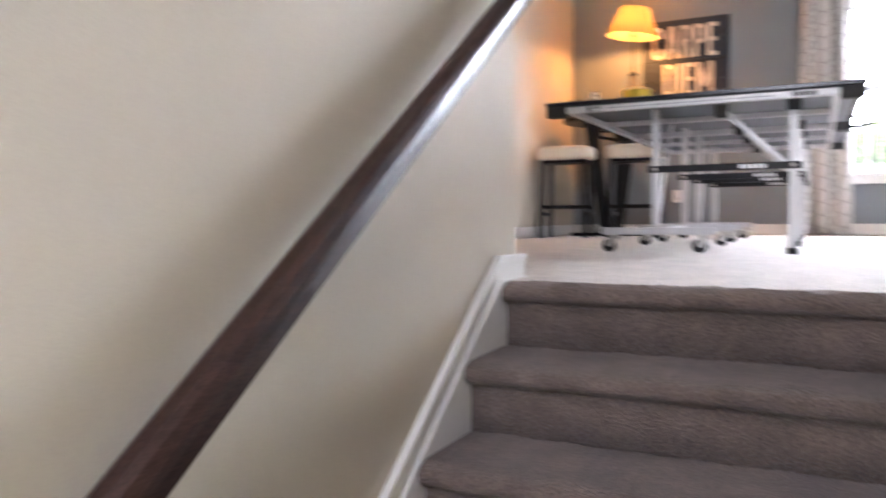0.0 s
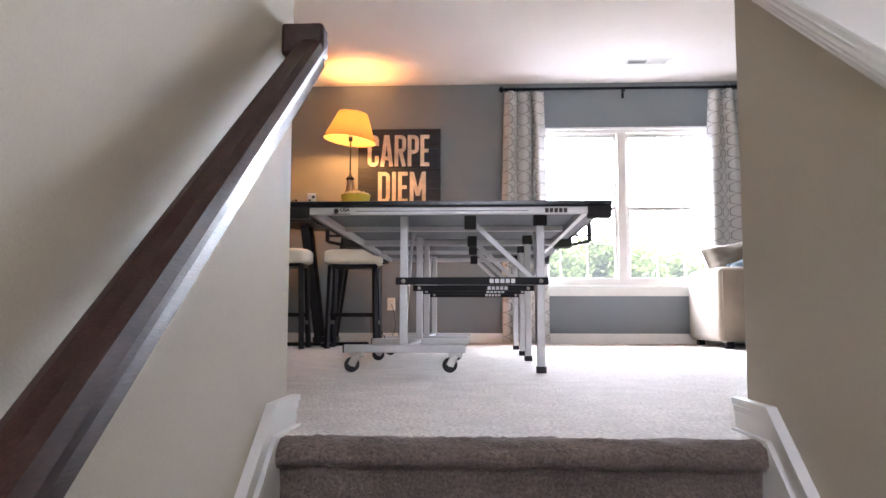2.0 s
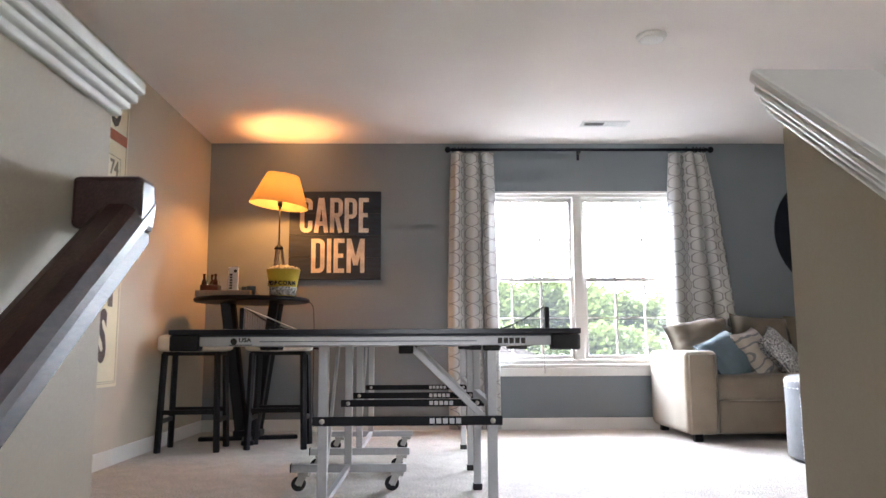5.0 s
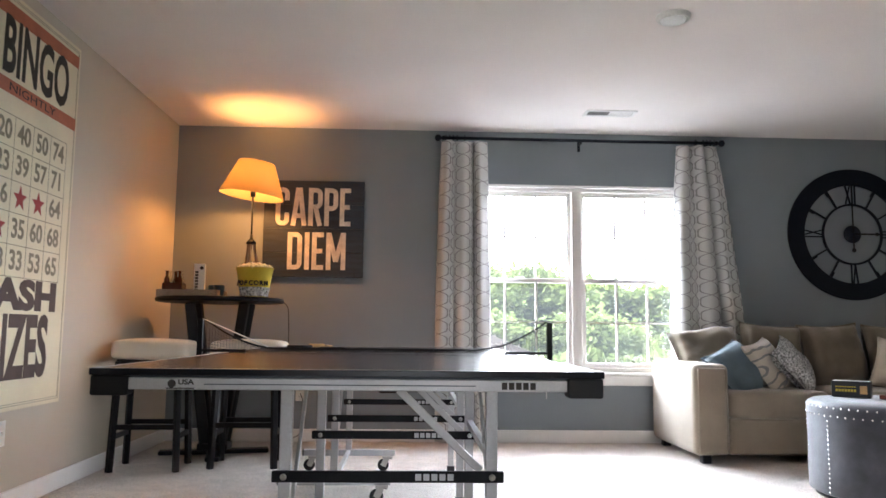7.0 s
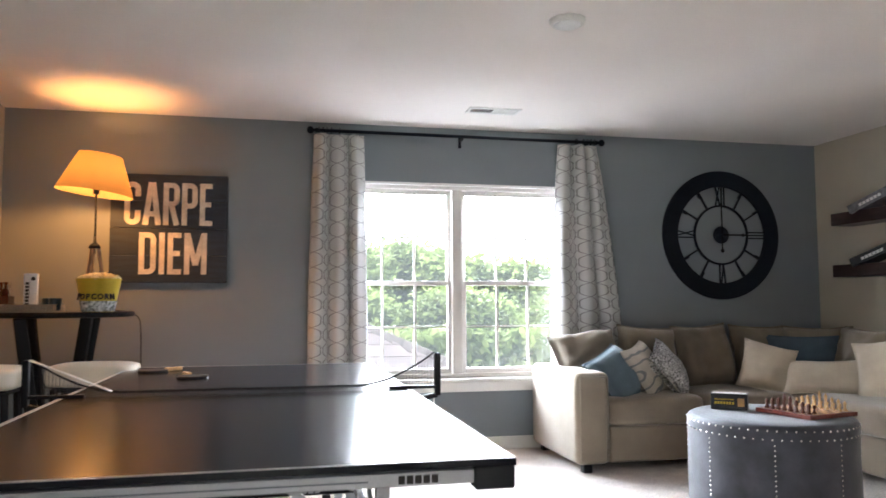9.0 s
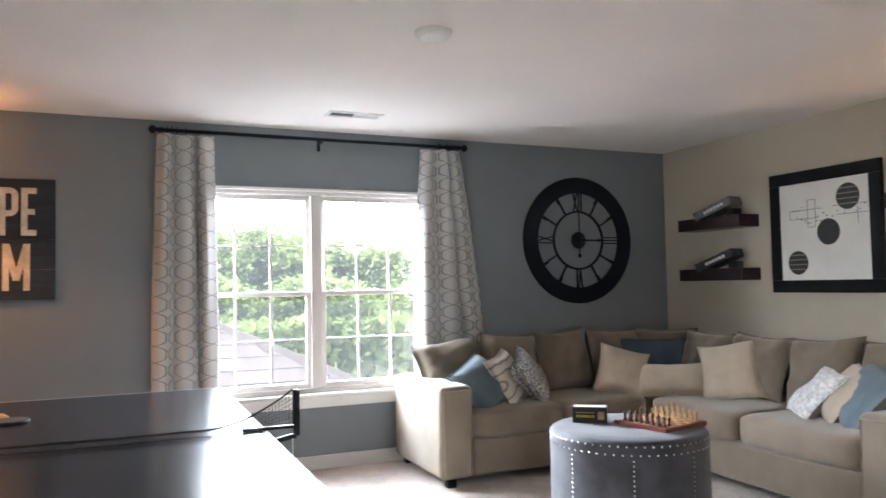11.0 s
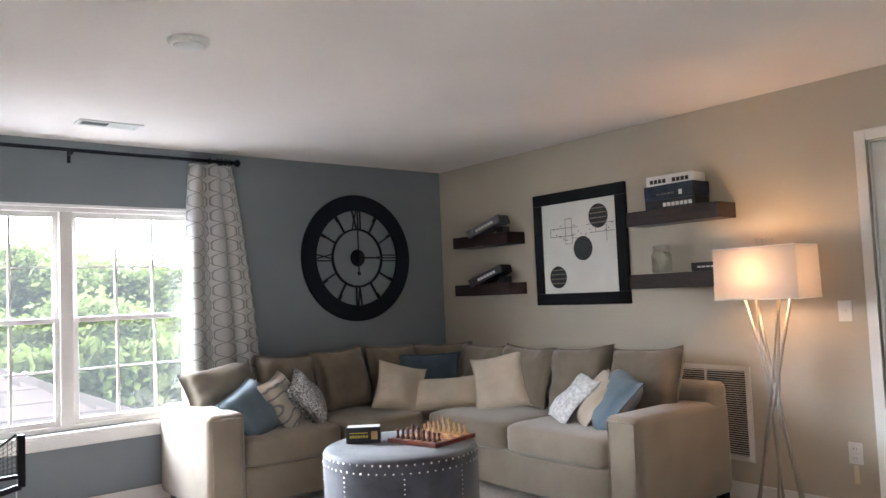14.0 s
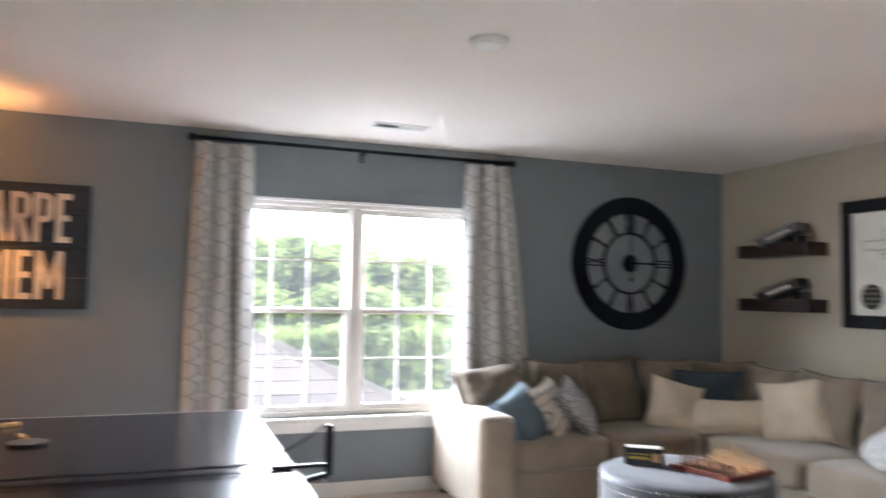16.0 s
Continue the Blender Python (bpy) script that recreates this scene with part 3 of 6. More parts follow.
# stairs: each step with its rounded carpet nosing
stairs = root("stairs", pose(0, 0, 0), "brown carpeted staircase with rounded nosings", "stairs")
for i in range(STEPS):
    z = -RISE * i
    y = SY - RUN * i
    bm = bmesh.new()
    n = 110
    prof = [(0.30 if i else 0.0395, 0.0), (0.03 if i else 0.005, 0.0), (0.0, -0.002), (-0.022, -0.009), (-0.034, -0.024), (-0.031, -0.042), (-0.014, -0.055), (0.004, -0.057), (0.007, -0.10), (0.008, -RISE - 0.002), (0.30, -RISE - 0.002)]
    rows = []
    for k in range(n + 1):
        x = SX0 + 0.022 + (SX1 - SX0 - 0.044) * k / n
        rows.append([bm.verts.new((x, y + a + 0.006 * noise.noise((x * 9, i * 3.1, j)) + 0.005 * noise.noise((x * 55, i * 5.1, j * 1.3)), z + b + 0.005 * noise.noise((x * 11, j * 2.3, i * 1.7)) + 0.004 * noise.noise((x * 60, j * 1.3, i * 2.7)))) for j, (a, b) in enumerate(prof)])
    for A, B in zip(rows, rows[1:]):
        for j in range(len(prof) - 1):
            bm.faces.new((A[j], A[j + 1], B[j + 1], B[j]))
    from_bm("step", bm, "stair", stairs, True)

# skirt boards on both sides of the flight
for x0, x1 in ((SX0 + 0.001, SX0 + 0.013), (SX1 - 0.013, SX1 - 0.001)):
    bm = bmesh.new()
    yb = SY - RUN * (STEPS - 1)
    for proud, lo, hi in ((0.0, 0.0, 0.070), (0.012, -0.30, 0.006), (0.010, 0.058, 0.074), (0.006, 0.042, 0.057), (0.003, 0.012, 0.041)):
        w0, w1 = (x0 - proud, x1) if x0 > 2 else (x0, x1 + proud)
        pts = [(-5.125, hi - 0.002), (SY - 0.02, hi), (yb, hi + slope_z(yb)), (yb, lo + slope_z(yb)), (SY - 0.02, lo), (-5.125, lo)]
        A = [bm.verts.new((w0, a, b)) for a, b in pts]
        B = [bm.verts.new((w1, a, b)) for a, b in pts]
        bm.faces.new(A)
        bm.faces.new(B[::-1])
        for k in range(6):
            bm.faces.new((A[k], B[k], B[(k + 1) % 6], A[(k + 1) % 6]))
    structure(from_bm("trim_skirt_board", bm, "white"), "white painted stair skirt board", "trim")


def handrail():
    r = root("handrail", pose(0, 0, 0), "dark stained wooden handrail on metal brackets", "handrail")
    prof = [(-0.030, -0.012), (-0.032, 0.012), (-0.026, 0.030), (-0.012, 0.037), (0.012, 0.037), (0.026, 0.030), (0.032, 0.012), (0.030, -0.004),
            (0.022, -0.010), (0.024, -0.034), (-0.024, -0.034), (-0.022, -0.010)]
    bm = bmesh.new()
    xr = SX0 + 0.065
    top = Vector((xr, -5.225, 0.865))
    low = Vector((xr, S + 0.1, 0.865 + 0.71 * (S + 0.1 + 5.225)))
    rings = []
    for p, sh in ((low, 0), (top, 0)):
        rings.append([bm.verts.new((p.x + a, p.y, p.z + b * 1.2)) for a, b in prof])
    k = len(prof)
    for j in range(k):
        bm.faces.new((rings[0][j], rings[0][(j + 1) % k], rings[1][(j + 1) % k], rings[1][j]))
    bm.faces.new(rings[0])
    bm.faces.new(rings[1])
    from_bm("rail", bm, "rail", r)
    box("wall_return", (SX0 + 0.001, -5.280, 0.837), (xr + 0.031, -5.223, 0.910), "rail", r, 0.008)
    for y in (-5.9, -7.0, -7.9):
        z = 0.865 + 0.71 * (y + 5.225) - 0.04
        bm = bmesh.new()
        bm_bar(bm, (xr, y, z), (xr, y, z - 0.02), 0.007, round_n=8)
        bm_bar(bm, (xr, y, z - 0.02), (SX0 + 0.004, y, z - 0.015), 0.007, round_n=8)
        bm_lathe(bm, [(0.028, 0), (0.028, 0.004), (0.018, 0.010)], 14, Matrix.Translation((SX0 + 0.001, y, z - 0.015)) @ Matrix.Rotation(math.pi / 2, 4, 'Y'))
        from_bm("bracket", bm, "steel", r, True)


handrail()


# ---- window ----
def window():
    r = structure(root("window_1", pose(0, 0, 0), "", ""), "white vinyl twin double-hung window with muntins", "window")
    y0, y1 = 0.03, 0.11
    mid = (WX0 + WX1) / 2
    boxes("frame", [((WX0, y0, WZ0), (WX0 + 0.04, y1, WZ1)), ((WX1 - 0.04, y0, WZ0), (WX1, y1, WZ1)), ((WX0 + 0.04, y0, WZ1 - 0.04), (WX1 - 0.04, y1, WZ1)),
                    ((WX0 + 0.04, y0, WZ0), (WX1 - 0.04, y1, WZ0 + 0.035)), ((mid - 0.04, y0 - 0.004, WZ0 + 0.035), (mid + 0.04, y1, WZ1 - 0.04))], "vinyl", r, 0.004)
    zm = 1.245
    for xa, xb in ((WX0 + 0.041, mid - 0.041), (mid + 0.041, WX1 - 0.041)):
        for za, zb, ya in ((zm - 0.015, WZ1 - 0.041, 0.075), (WZ0 + 0.036, zm + 0.02, 0.045)):
            s = boxes("sash", [((xa, ya, za), (xa + 0.032, ya + 0.028, zb)), ((xb - 0.032, ya, za), (xb, ya + 0.028, zb)),
                               ((xa + 0.032, ya, za), (xb - 0.032, ya + 0.028, za + 0.036)), ((xa + 0.032, ya, zb - 0.034), (xb - 0.032, ya + 0.028, zb))], "vinyl", r, 0.003)
            gx0, gx1, gz0, gz1 = xa + 0.032, xb - 0.032, za + 0.036, zb - 0.034
            bars = [((gx0 + (gx1 - gx0) * k / 3 - 0.009, ya + 0.009, gz0), (gx0 + (gx1 - gx0) * k / 3 + 0.009, ya + 0.019, gz1)) for k in (1, 2)]
            bars.append(((gx0, ya + 0.0085, (gz0 + gz1) / 2 - 0.007), (gx1, ya + 0.0195, (gz0 + gz1) / 2 + 0.007)))
            boxes("muntin", bars, "vinyl", r)
            g = box("pane", (gx0, ya + 0.0135, gz0), (gx1, ya + 0.0145, gz1), "glass", r)
            g.visible_shadow = False
        lock = box("sash_lock", ((xa + xb) / 2 - 0.03, 0.02, zm + 0.02), ((xa + xb) / 2 + 0.03, 0.046, zm + 0.034), "vinyl", r, 0.004)
    structure(box("window_sill", (WX0 - 0.05, -0.045, WZ0 - 0.028), (WX1 + 0.05, 0.03, WZ0), "white", None, 0.006), "white window stool", "window sill")
    structure(box("trim_window_apron", (WX0 - 0.03, -0.016, WZ0 - 0.10), (WX1 + 0.03, 0, WZ0 - 0.0285), "white", None, 0.003), "white apron under the window", "trim")
    structure(boxes("trim_window_return", [((WX0 - 0.001, 0.001, WZ0), (WX0 + 0.004, 0.03, WZ1)), ((WX1 - 0.004, 0.001, WZ0), (WX1 + 0.001, 0.03, WZ1)), ((WX0 + 0.004, -0.006, WZ1 - 0.012), (WX1 - 0.004, 0.03, WZ1 + 0.006))], "white"),
              "white window reveal", "trim")


window()


def curtain(xa0, xa1, xb0, xb1, seed, label):
    """A pleated panel: gathered between xa0 and xa1 at the rod, xb0 and xb1 at the floor."""
    r = root("curtain", pose(0, 0, 0), label, "curtain", "curtains at the window")
    n, k = 90, 26
    verts, faces, uvs = [], [], []
    cloth = 0.62
    for j in range(k + 1):
        s = j / k
        z = 2.325 - (2.325 - 0.015) * s
        flare = min(1.0, s * 1.7) ** 0.8
        for i in range(n + 1):
            u = i / n
            x = (xa0 + (xb0 - xa0) * flare) * (1 - u) + (xa1 + (xb1 - xa1) * flare) * u
            ph = 2 * math.pi * (3.0 * u + 0.10 * math.sin(5 * u + seed)) + seed + 0.6 * math.sin(2.2 * s + seed)
            amp = 0.062 * (0.85 + 0.15 * s) * (0.75 + 0.7 * noise.noise((u * 3, seed, s * 1.4)))
            y = -0.085 + amp * (math.sin(ph) + 0.3 * math.sin(2.1 * ph + 1 + s)) + 0.008 * noise.noise((u * 6, s * 7, seed))
            verts.append((x + 0.022 * math.cos(ph), y, z + 0.006 * math.sin(ph) * (j == 0)))
            uvs.append((u * cloth, 2.31 * s))
    for j in range(k):
        for i in range(n):
            a = j * (n + 1) + i
            faces.append((a, a + n + 1, a + n + 2, a + 1))
    ob = add("panel", verts, faces, "curtain", r, True)
    layer = ob.data.uv_layers.new(name="cloth")
    for loop in ob.data.loops:
        layer.data[loop.index].uv = uvs[loop.vertex_index]
    so = ob.modifiers.new("thickness", 'SOLIDIFY')
    so.thickness = 0.003
    for q in range(5):
        bm = bmesh.new()
        x = (xa0 + 0.035 + 0.030 * q + 0.03 * (q == 4)) if xa0 < 3 else (xa1 - 0.035 - 0.030 * q - 0.03 * (q == 4))
        ring_m = Matrix.Translation((x, -0.085, 2.352)) @ Matrix.Rotation(math.pi / 2, 4, 'Y')
        for a in range(14):
            t0, t1 = 2 * math.pi * a / 14, 2 * math.pi * (a + 1) / 14
            bm_bar(bm, ring_m @ Vector((0.022 * math.cos(t0), 0.022 * math.sin(t0), 0)), ring_m @ Vector((0.022 * math.cos(t1), 0.022 * math.sin(t1), 0)), 0.0035, round_n=6)
        from_bm("ring", bm, "iron", r, True)


curtain(2.06, 2.405, 2.03, 2.44, 0.6, "white curtain panel with grey trellis pattern hung in pleats")
curtain(3.955, 4.27, 3.88, 4.46, 2.1, "white curtain panel with grey trellis pattern hung behind the sofa arm")


def rod():
    r = root("curtain_rod", pose(0, 0, 0), "black iron curtain rod with ball finials", "curtain rod")
    turn = Matrix.Rotation(math.pi / 2, 4, 'Y')
    bar("pole", (2.07, -0.085, 2.352), (4.26, -0.085, 2.352), 0.0125, "iron", r, round_n=16)
    for x, s in ((2.07, -1), (4.26, 1)):
        prof = [(0.013, -0.02), (0.017, -0.012), (0.017, 0), (0.010, 0.006), (0.012, 0.012), (0.024, 0.022), (0.028, 0.036), (0.024, 0.050), (0.010, 0.060), (0.001, 0.062)]
        lathe("finial", prof, "iron", r, 16, Matrix.Translation((x, -0.085, 2.352)) @ Matrix.Rotation(s * math.pi / 2, 4, 'Y'))
    for x in (2.13, 3.165, 4.20):
        bm = bmesh.new()
        bm_box(bm, (x - 0.011, -0.008, 2.28), (x + 0.011, 0, 2.375), 0.002)
        bm_box(bm, (x - 0.007, -0.10, 2.325), (x + 0.007, -0.008, 2.338), 0.002)
        from_bm("bracket", bm, "iron", r)


rod()

# door in the east wall
d = structure(root("door_1", pose(0, 0, 0), "", ""), "white painted panel door, closed", "door")
box("leaf", (W + 0.03, DY0 + 0.004, 0.012), (W + 0.066, DY1 - 0.004, DZ - 0.004), "white", d, 0.003)
for a, b, c, e in ((DY0 + 0.12, DY1 - 0.12, 0.25, 0.92), (DY0 + 0.12, DY1 - 0.12, 1.08, 1.90)):
    boxes("panel", [((W + 0.022, a, c), (W + 0.031, b, c + 0.02)), ((W + 0.022, a, e - 0.02), (W + 0.031, b, e)), ((W + 0.022, a, c + 0.02), (W + 0.031, a + 0.02, e - 0.02)), ((W + 0.022, b - 0.02, c + 0.02), (W + 0.031, b, e - 0.02))], "white", d, 0.004)
lathe("knob", [(0.026, 0), (0.026, 0.006), (0.010, 0.012), (0.010, 0.030), (0.024, 0.042), (0.027, 0.054), (0.018, 0.066), (0.002, 0.068)], "steel", d, 20,
      Matrix.Translation((W + 0.030, DY1 - 0.065, 0.92)) @ Matrix.Rotation(-math.pi / 2, 4, 'Y'))
cas = []
for out, t0, t1 in ((0.065, 0.016, 0.0), (0.058, 0.021, 0.0), (0.026, 0.017, 0.0)):
    cas += [((W - t0, DY1 + 0.006, 0), (W, DY1 + out, DZ + out)), ((W - t0, DY0 - out, 0), (W, DY0 - 0.006, DZ + out)), ((W - t0 + 0.0005, DY0 - 0.006, DZ + 0.006), (W, DY1 + 0.006, DZ + out))]
cas += [((W, DY1 - 0.003, 0), (W + 0.1, DY1 + 0.004, DZ)), ((W, DY0 - 0.004, 0), (W + 0.1, DY0 + 0.003, DZ)), ((W + 0.001, DY0, DZ - 0.003), (W + 0.1, DY1, DZ + 0.004))]
structure(boxes("trim_door_casing", cas, "white", None, 0.003), "white moulded door casing", "trim")
# near-black slab added to keep the gaps round the door dark
structure(box("backing_behind_door", (W + 0.12, DY0 - 0.1, 0), (W + 0.18, DY1 + 0.1, DZ + 0.1), "dark"), "added dark backing behind the closed door", "wall")

# ---- table tennis table ----
TX0, TX1, TY0, TY1, TZ = 1.0, 2.38, -3.77, -0.92, 0.738
TM = (TY0 + TY1) / 2


def table_tennis():
    r = root("table_tennis_table", pose(0, 0, 0), "dark table tennis table on silver steel legs with a sagging net", "table")
    for a, b in ((TY0, TM - 0.004), (TM + 0.004, TY1)):
        box("top", (TX0, a, TZ - 0.018), (TX1, b, TZ), "board", r, 0.002)
        box("underside", (TX0 + 0.03, a + 0.03, TZ - 0.024), (TX1 - 0.03, b - 0.03, TZ - 0.0185), "under", r)
        boxes("apron", [((TX0 + 0.10, a + 0.012, TZ - 0.056), (TX1 - 0.10, a + 0.035, TZ - 0.0245)), ((TX0 + 0.10, b - 0.035, TZ - 0.056), (TX1 - 0.10, b - 0.012, TZ - 0.0245)),
                        ((TX0 + 0.10, a + 0.0355, TZ - 0.056), (TX0 + 0.125, b - 0.0355, TZ - 0.0245)), ((TX1 - 0.125, a + 0.0355, TZ - 0.056), (TX1 - 0.10, b - 0.0355, TZ - 0.0245)),
                        ((TX0 + 0.13, (a + b) / 2 - 0.015, TZ - 0.05), (TX1 - 0.13, (a + b) / 2 + 0.015, TZ - 0.0245))], "silver", r, 0.003)
        for x in (TX0 + 0.002, TX1 - 0.098):
            for y in (a + 0.004, b - 0.064):
                box("corner_guard", (x + 0.0, y, TZ - 0.072), (x + 0.096, y + 0.06, TZ - 0.0185), "rubber", r, 0.006)
        boxes("line", [((TX0 + 0.001, a, TZ), (TX0 + 0.02, b, TZ + 0.0006)), ((TX1 - 0.02, a, TZ), (TX1 - 0.001, b, TZ + 0.0006)),
                       ((TX0 + 0.02, (a if a == TY0 else b - 0.012), TZ), (TX1 - 0.02, (a + 0.012 if a == TY0 else b), TZ + 0.0006))], "line", r)
    # leg frames: a caster foot with a post, and a straight leg, joined by a dark cross bar
    for y, foot in ((-3.49, True), (-2.60, True), (-2.02, True), (-1.16, True)):
        box("leg", (1.462, y - 0.016, 0.125), (1.498, y + 0.016, TZ - 0.03), "silver", r, 0.003)
        box("leg", (2.082, y - 0.016, 0.012), (2.118, y + 0.016, TZ - 0.03), "silver", r, 0.003)
        box("leg_cap", (2.078, y - 0.020, 0.0), (2.122, y + 0.020, 0.03), "rubber", r, 0.003)
        box("foot_bar", (1.21, y - 0.018, 0.088), (1.76, y + 0.018, 0.1245), "silver", r, 0.003)
        box("foot_cap", (1.205, y - 0.019, 0.087), (1.2095, y + 0.019, 0.1255), "rubber", r)
        box("cross_bar", (1.445, y - 0.035, 0.395), (2.135, y - 0.0165, 0.428), "black", r, 0.003)
        for k in range(5):
            box("letter_mark", (1.87 + k * 0.024, y - 0.0362, 0.402), (1.888 + k * 0.024, y - 0.0352, 0.421), "silver", r)
        for q in (1.48, 2.10):
            lathe("bolt", [(0.010, 0), (0.009, 0.005), (0.002, 0.007)], "steel", r, 10, Matrix.Translation((q, y - 0.035, 0.411)) @ Matrix.Rotation(math.pi / 2, 4, 'X'))
        bar("brace", (2.07, y + 0.03, 0.42), (1.79, y + 0.03, TZ - 0.05), 0.024, "silver", r, 0.014, 0.002)
        box("brace_clamp", (1.755, y + 0.012, TZ - 0.085), (1.81, y + 0.048, TZ - 0.0245), "rubber", r, 0.005)
        box("leg_clamp", (2.07, y - 0.022, TZ - 0.075), (2.13, y + 0.022, TZ - 0.0245), "rubber", r, 0.005)
        for x in (1.245, 1.69):
            tm = Matrix.Translation((x, y, 0.034)) @ Matrix.Rotation(math.pi / 2, 4, 'X')
            lathe("caster_wheel", [(0.026, -0.013), (0.034, -0.009), (0.034, 0.009), (0.026, 0.013)], "rubber", r, 20, tm)
            bm = bmesh.new()
            for dy in (-0.020, 0.016):
                bm_bar(bm, (x, y + dy + 0.002, 0.030), (x + 0.022, y + dy + 0.002, 0.076), 0.034, 0.004, 0.001)
            bm_box(bm, (x - 0.005, y - 0.022, 0.074), (x + 0.05, y + 0.022, 0.088), 0.002)
            bm_bar(bm, (x, y - 0.024, 0.034), (x, y + 0.024, 0.034), 0.007, round_n=8)
            bm_bar(bm, (x + 0.03, y, 0.08), (x + 0.055, y - 0.004, 0.074), 0.02, 0.006, 0.002)
            from_bm("caster_fork", bm, "steel", r)
    for x in (1.48, 2.10):
        for a, b in ((-3.49, -2.60), (-2.02, -1.16)):
            box("side_rail", (x - 0.012, a + 0.016, 0.10 if x < 2 else 0.45), (x + 0.012, b - 0.016, 0.12 if x < 2 else 0.475), "silver", r, 0.002)
            bar("long_brace", (x, a + 0.03, 0.14 if x < 2 else 0.30), (x, (a + b) / 2, TZ - 0.06), 0.022, "silver", r, 0.012, 0.002)
    # maker's marks on the near apron as plain shapes
    y = TY0 + 0.0115
    for k in range(5):
        box("letter_mark", (2.10 + k * 0.0195, y - 0.0006, TZ - 0.050), (2.115 + k * 0.0195, y + 0.0004, TZ - 0.031), "ink", r)
    lathe("round_mark", [(0.011, 0), (0.011, 0.0012)], "ink", r, 16, Matrix.Translation((1.215, y + 0.0005, TZ - 0.040)) @ Matrix.Rotation(math.pi / 2, 4, 'X'))
    words("lettering", "USA", 0.019, "ink", pose(1.252, y - 0.0002, TZ - 0.036, 90), r, 1.2, 0.0004, bold=0.0006)
    box("small_print", (1.20, y - 0.0006, TZ - 0.0535), (1.275, y + 0.0004, TZ - 0.0505), "ink", r)
    box("apron_stripe", (1.30, y - 0.0006, TZ - 0.0425), (2.03, y + 0.0004, TZ - 0.0395), "under", r)
    # net with posts; the mesh droops on to the board
    ny = TM + 0.02
    for x, s in ((TX0 - 0.115, -1), (TX1 + 0.115, 1)):
        box("net_post", (x - 0.012, ny - 0.014, TZ - 0.03), (x + 0.012, ny + 0.014, TZ + 0.15), "black", r, 0.004)
        box("net_arm", (min(x, x - s * 0.21), ny - 0.012, TZ + 0.001), (max(x, x - s * 0.21), ny + 0.012, TZ + 0.014), "black", r, 0.003)
        bar("clamp_screw", (x - s * 0.14, ny, TZ - 0.019), (x - s * 0.14, ny, TZ - 0.075), 0.008, "black", r, round_n=10)
        bar("clamp_jaw", (x, ny, TZ - 0.028), (x - s * 0.17, ny, TZ - 0.062), 0.020, "black", r, 0.016, 0.003)
    bm = bmesh.new()
    xs = [TX0 - 0.10 + (TX1 - TX0 + 0.20) * i / 120 for i in range(121)]

    def top_at(x):
        d = min(x - TX0 + 0.10, TX1 + 0.10 - x)
        return 0.014 + 0.133 * max(0.0, 1 - d / 0.34) ** 1.9 + 0.004 * abs(noise.noise((x * 7, 0, 0)))

    def flop(x, h):
        d = min(x - TX0 + 0.10, TX1 + 0.10 - x)
        return ny + (0.0 if d < 0.1 else 0.05 * min(1, (d - 0.1) / 0.3)) * math.sin(h * 3.0) * (1 + 0.5 * noise.noise((x * 4, h, 2)))

    for lev in range(9):
        h = lev / 8
        for a, b in zip(xs, xs[1:]):
            pa = (a, flop(a, h), TZ + 0.004 + h * top_at(a))
            pb = (b, flop(b, h), TZ + 0.004 + h * top_at(b))
            bm_bar(bm, pa, pb, 0.0032 if lev == 8 else 0.0010, round_n=4 if lev == 8 else 3)
    for a in xs:
        for lev in range(8):
            h0, h1 = lev / 8, (lev + 1) / 8
            bm_bar(bm, (a, flop(a, h0), TZ + 0.004 + h0 * top_at(a)), (a, flop(a, h1), TZ + 0.004 + h1 * top_at(a)), 0.0010, round_n=3)
    from_bm("net", bm, "netting", r)
    bm = bmesh.new()
    for a, b in zip(xs, xs[1:]):
        bm_bar(bm, (a, flop(a, 1) - 0.002, TZ + 0.006 + top_at(a)), (b, flop(b, 1) - 0.002, TZ + 0.006 + top_at(b)), 0.006, 0.002)
    from_bm("net_tape", bm, "netting", r)
    bar("net_strap", (TX0 - 0.10, ny - 0.012, TZ + 0.150), (TX0 + 0.20, ny - 0.03, TZ + 0.026), 0.004, "plastic", r, 0.022, 0.001)
    bar("tension_cord", (TX1 + 0.10, ny, TZ - 0.03), (TX1 + 0.10, ny, TZ - 0.20), 0.002, "plastic", r, round_n=5)


table_tennis()

# two paddles left on the far half
for x, y, a in ((1.18, -1.25, 40), (1.42, -1.62, 110)):
    p = root("table_tennis_paddle", pose(x, y, TZ + 0.0005, 0, 0, a), "black rubber paddle with a wooden handle lying on the table", "paddle", "paddles on the table")
    lathe("blade", [(0.074, 0), (0.076, 0.002), (0.076, 0.010), (0.074, 0.012)], "rubber", p, 28)
    box("handle", (0.07, -0.013, 0.0), (0.17, 0.013, 0.020), "lightwood", p, 0.005)


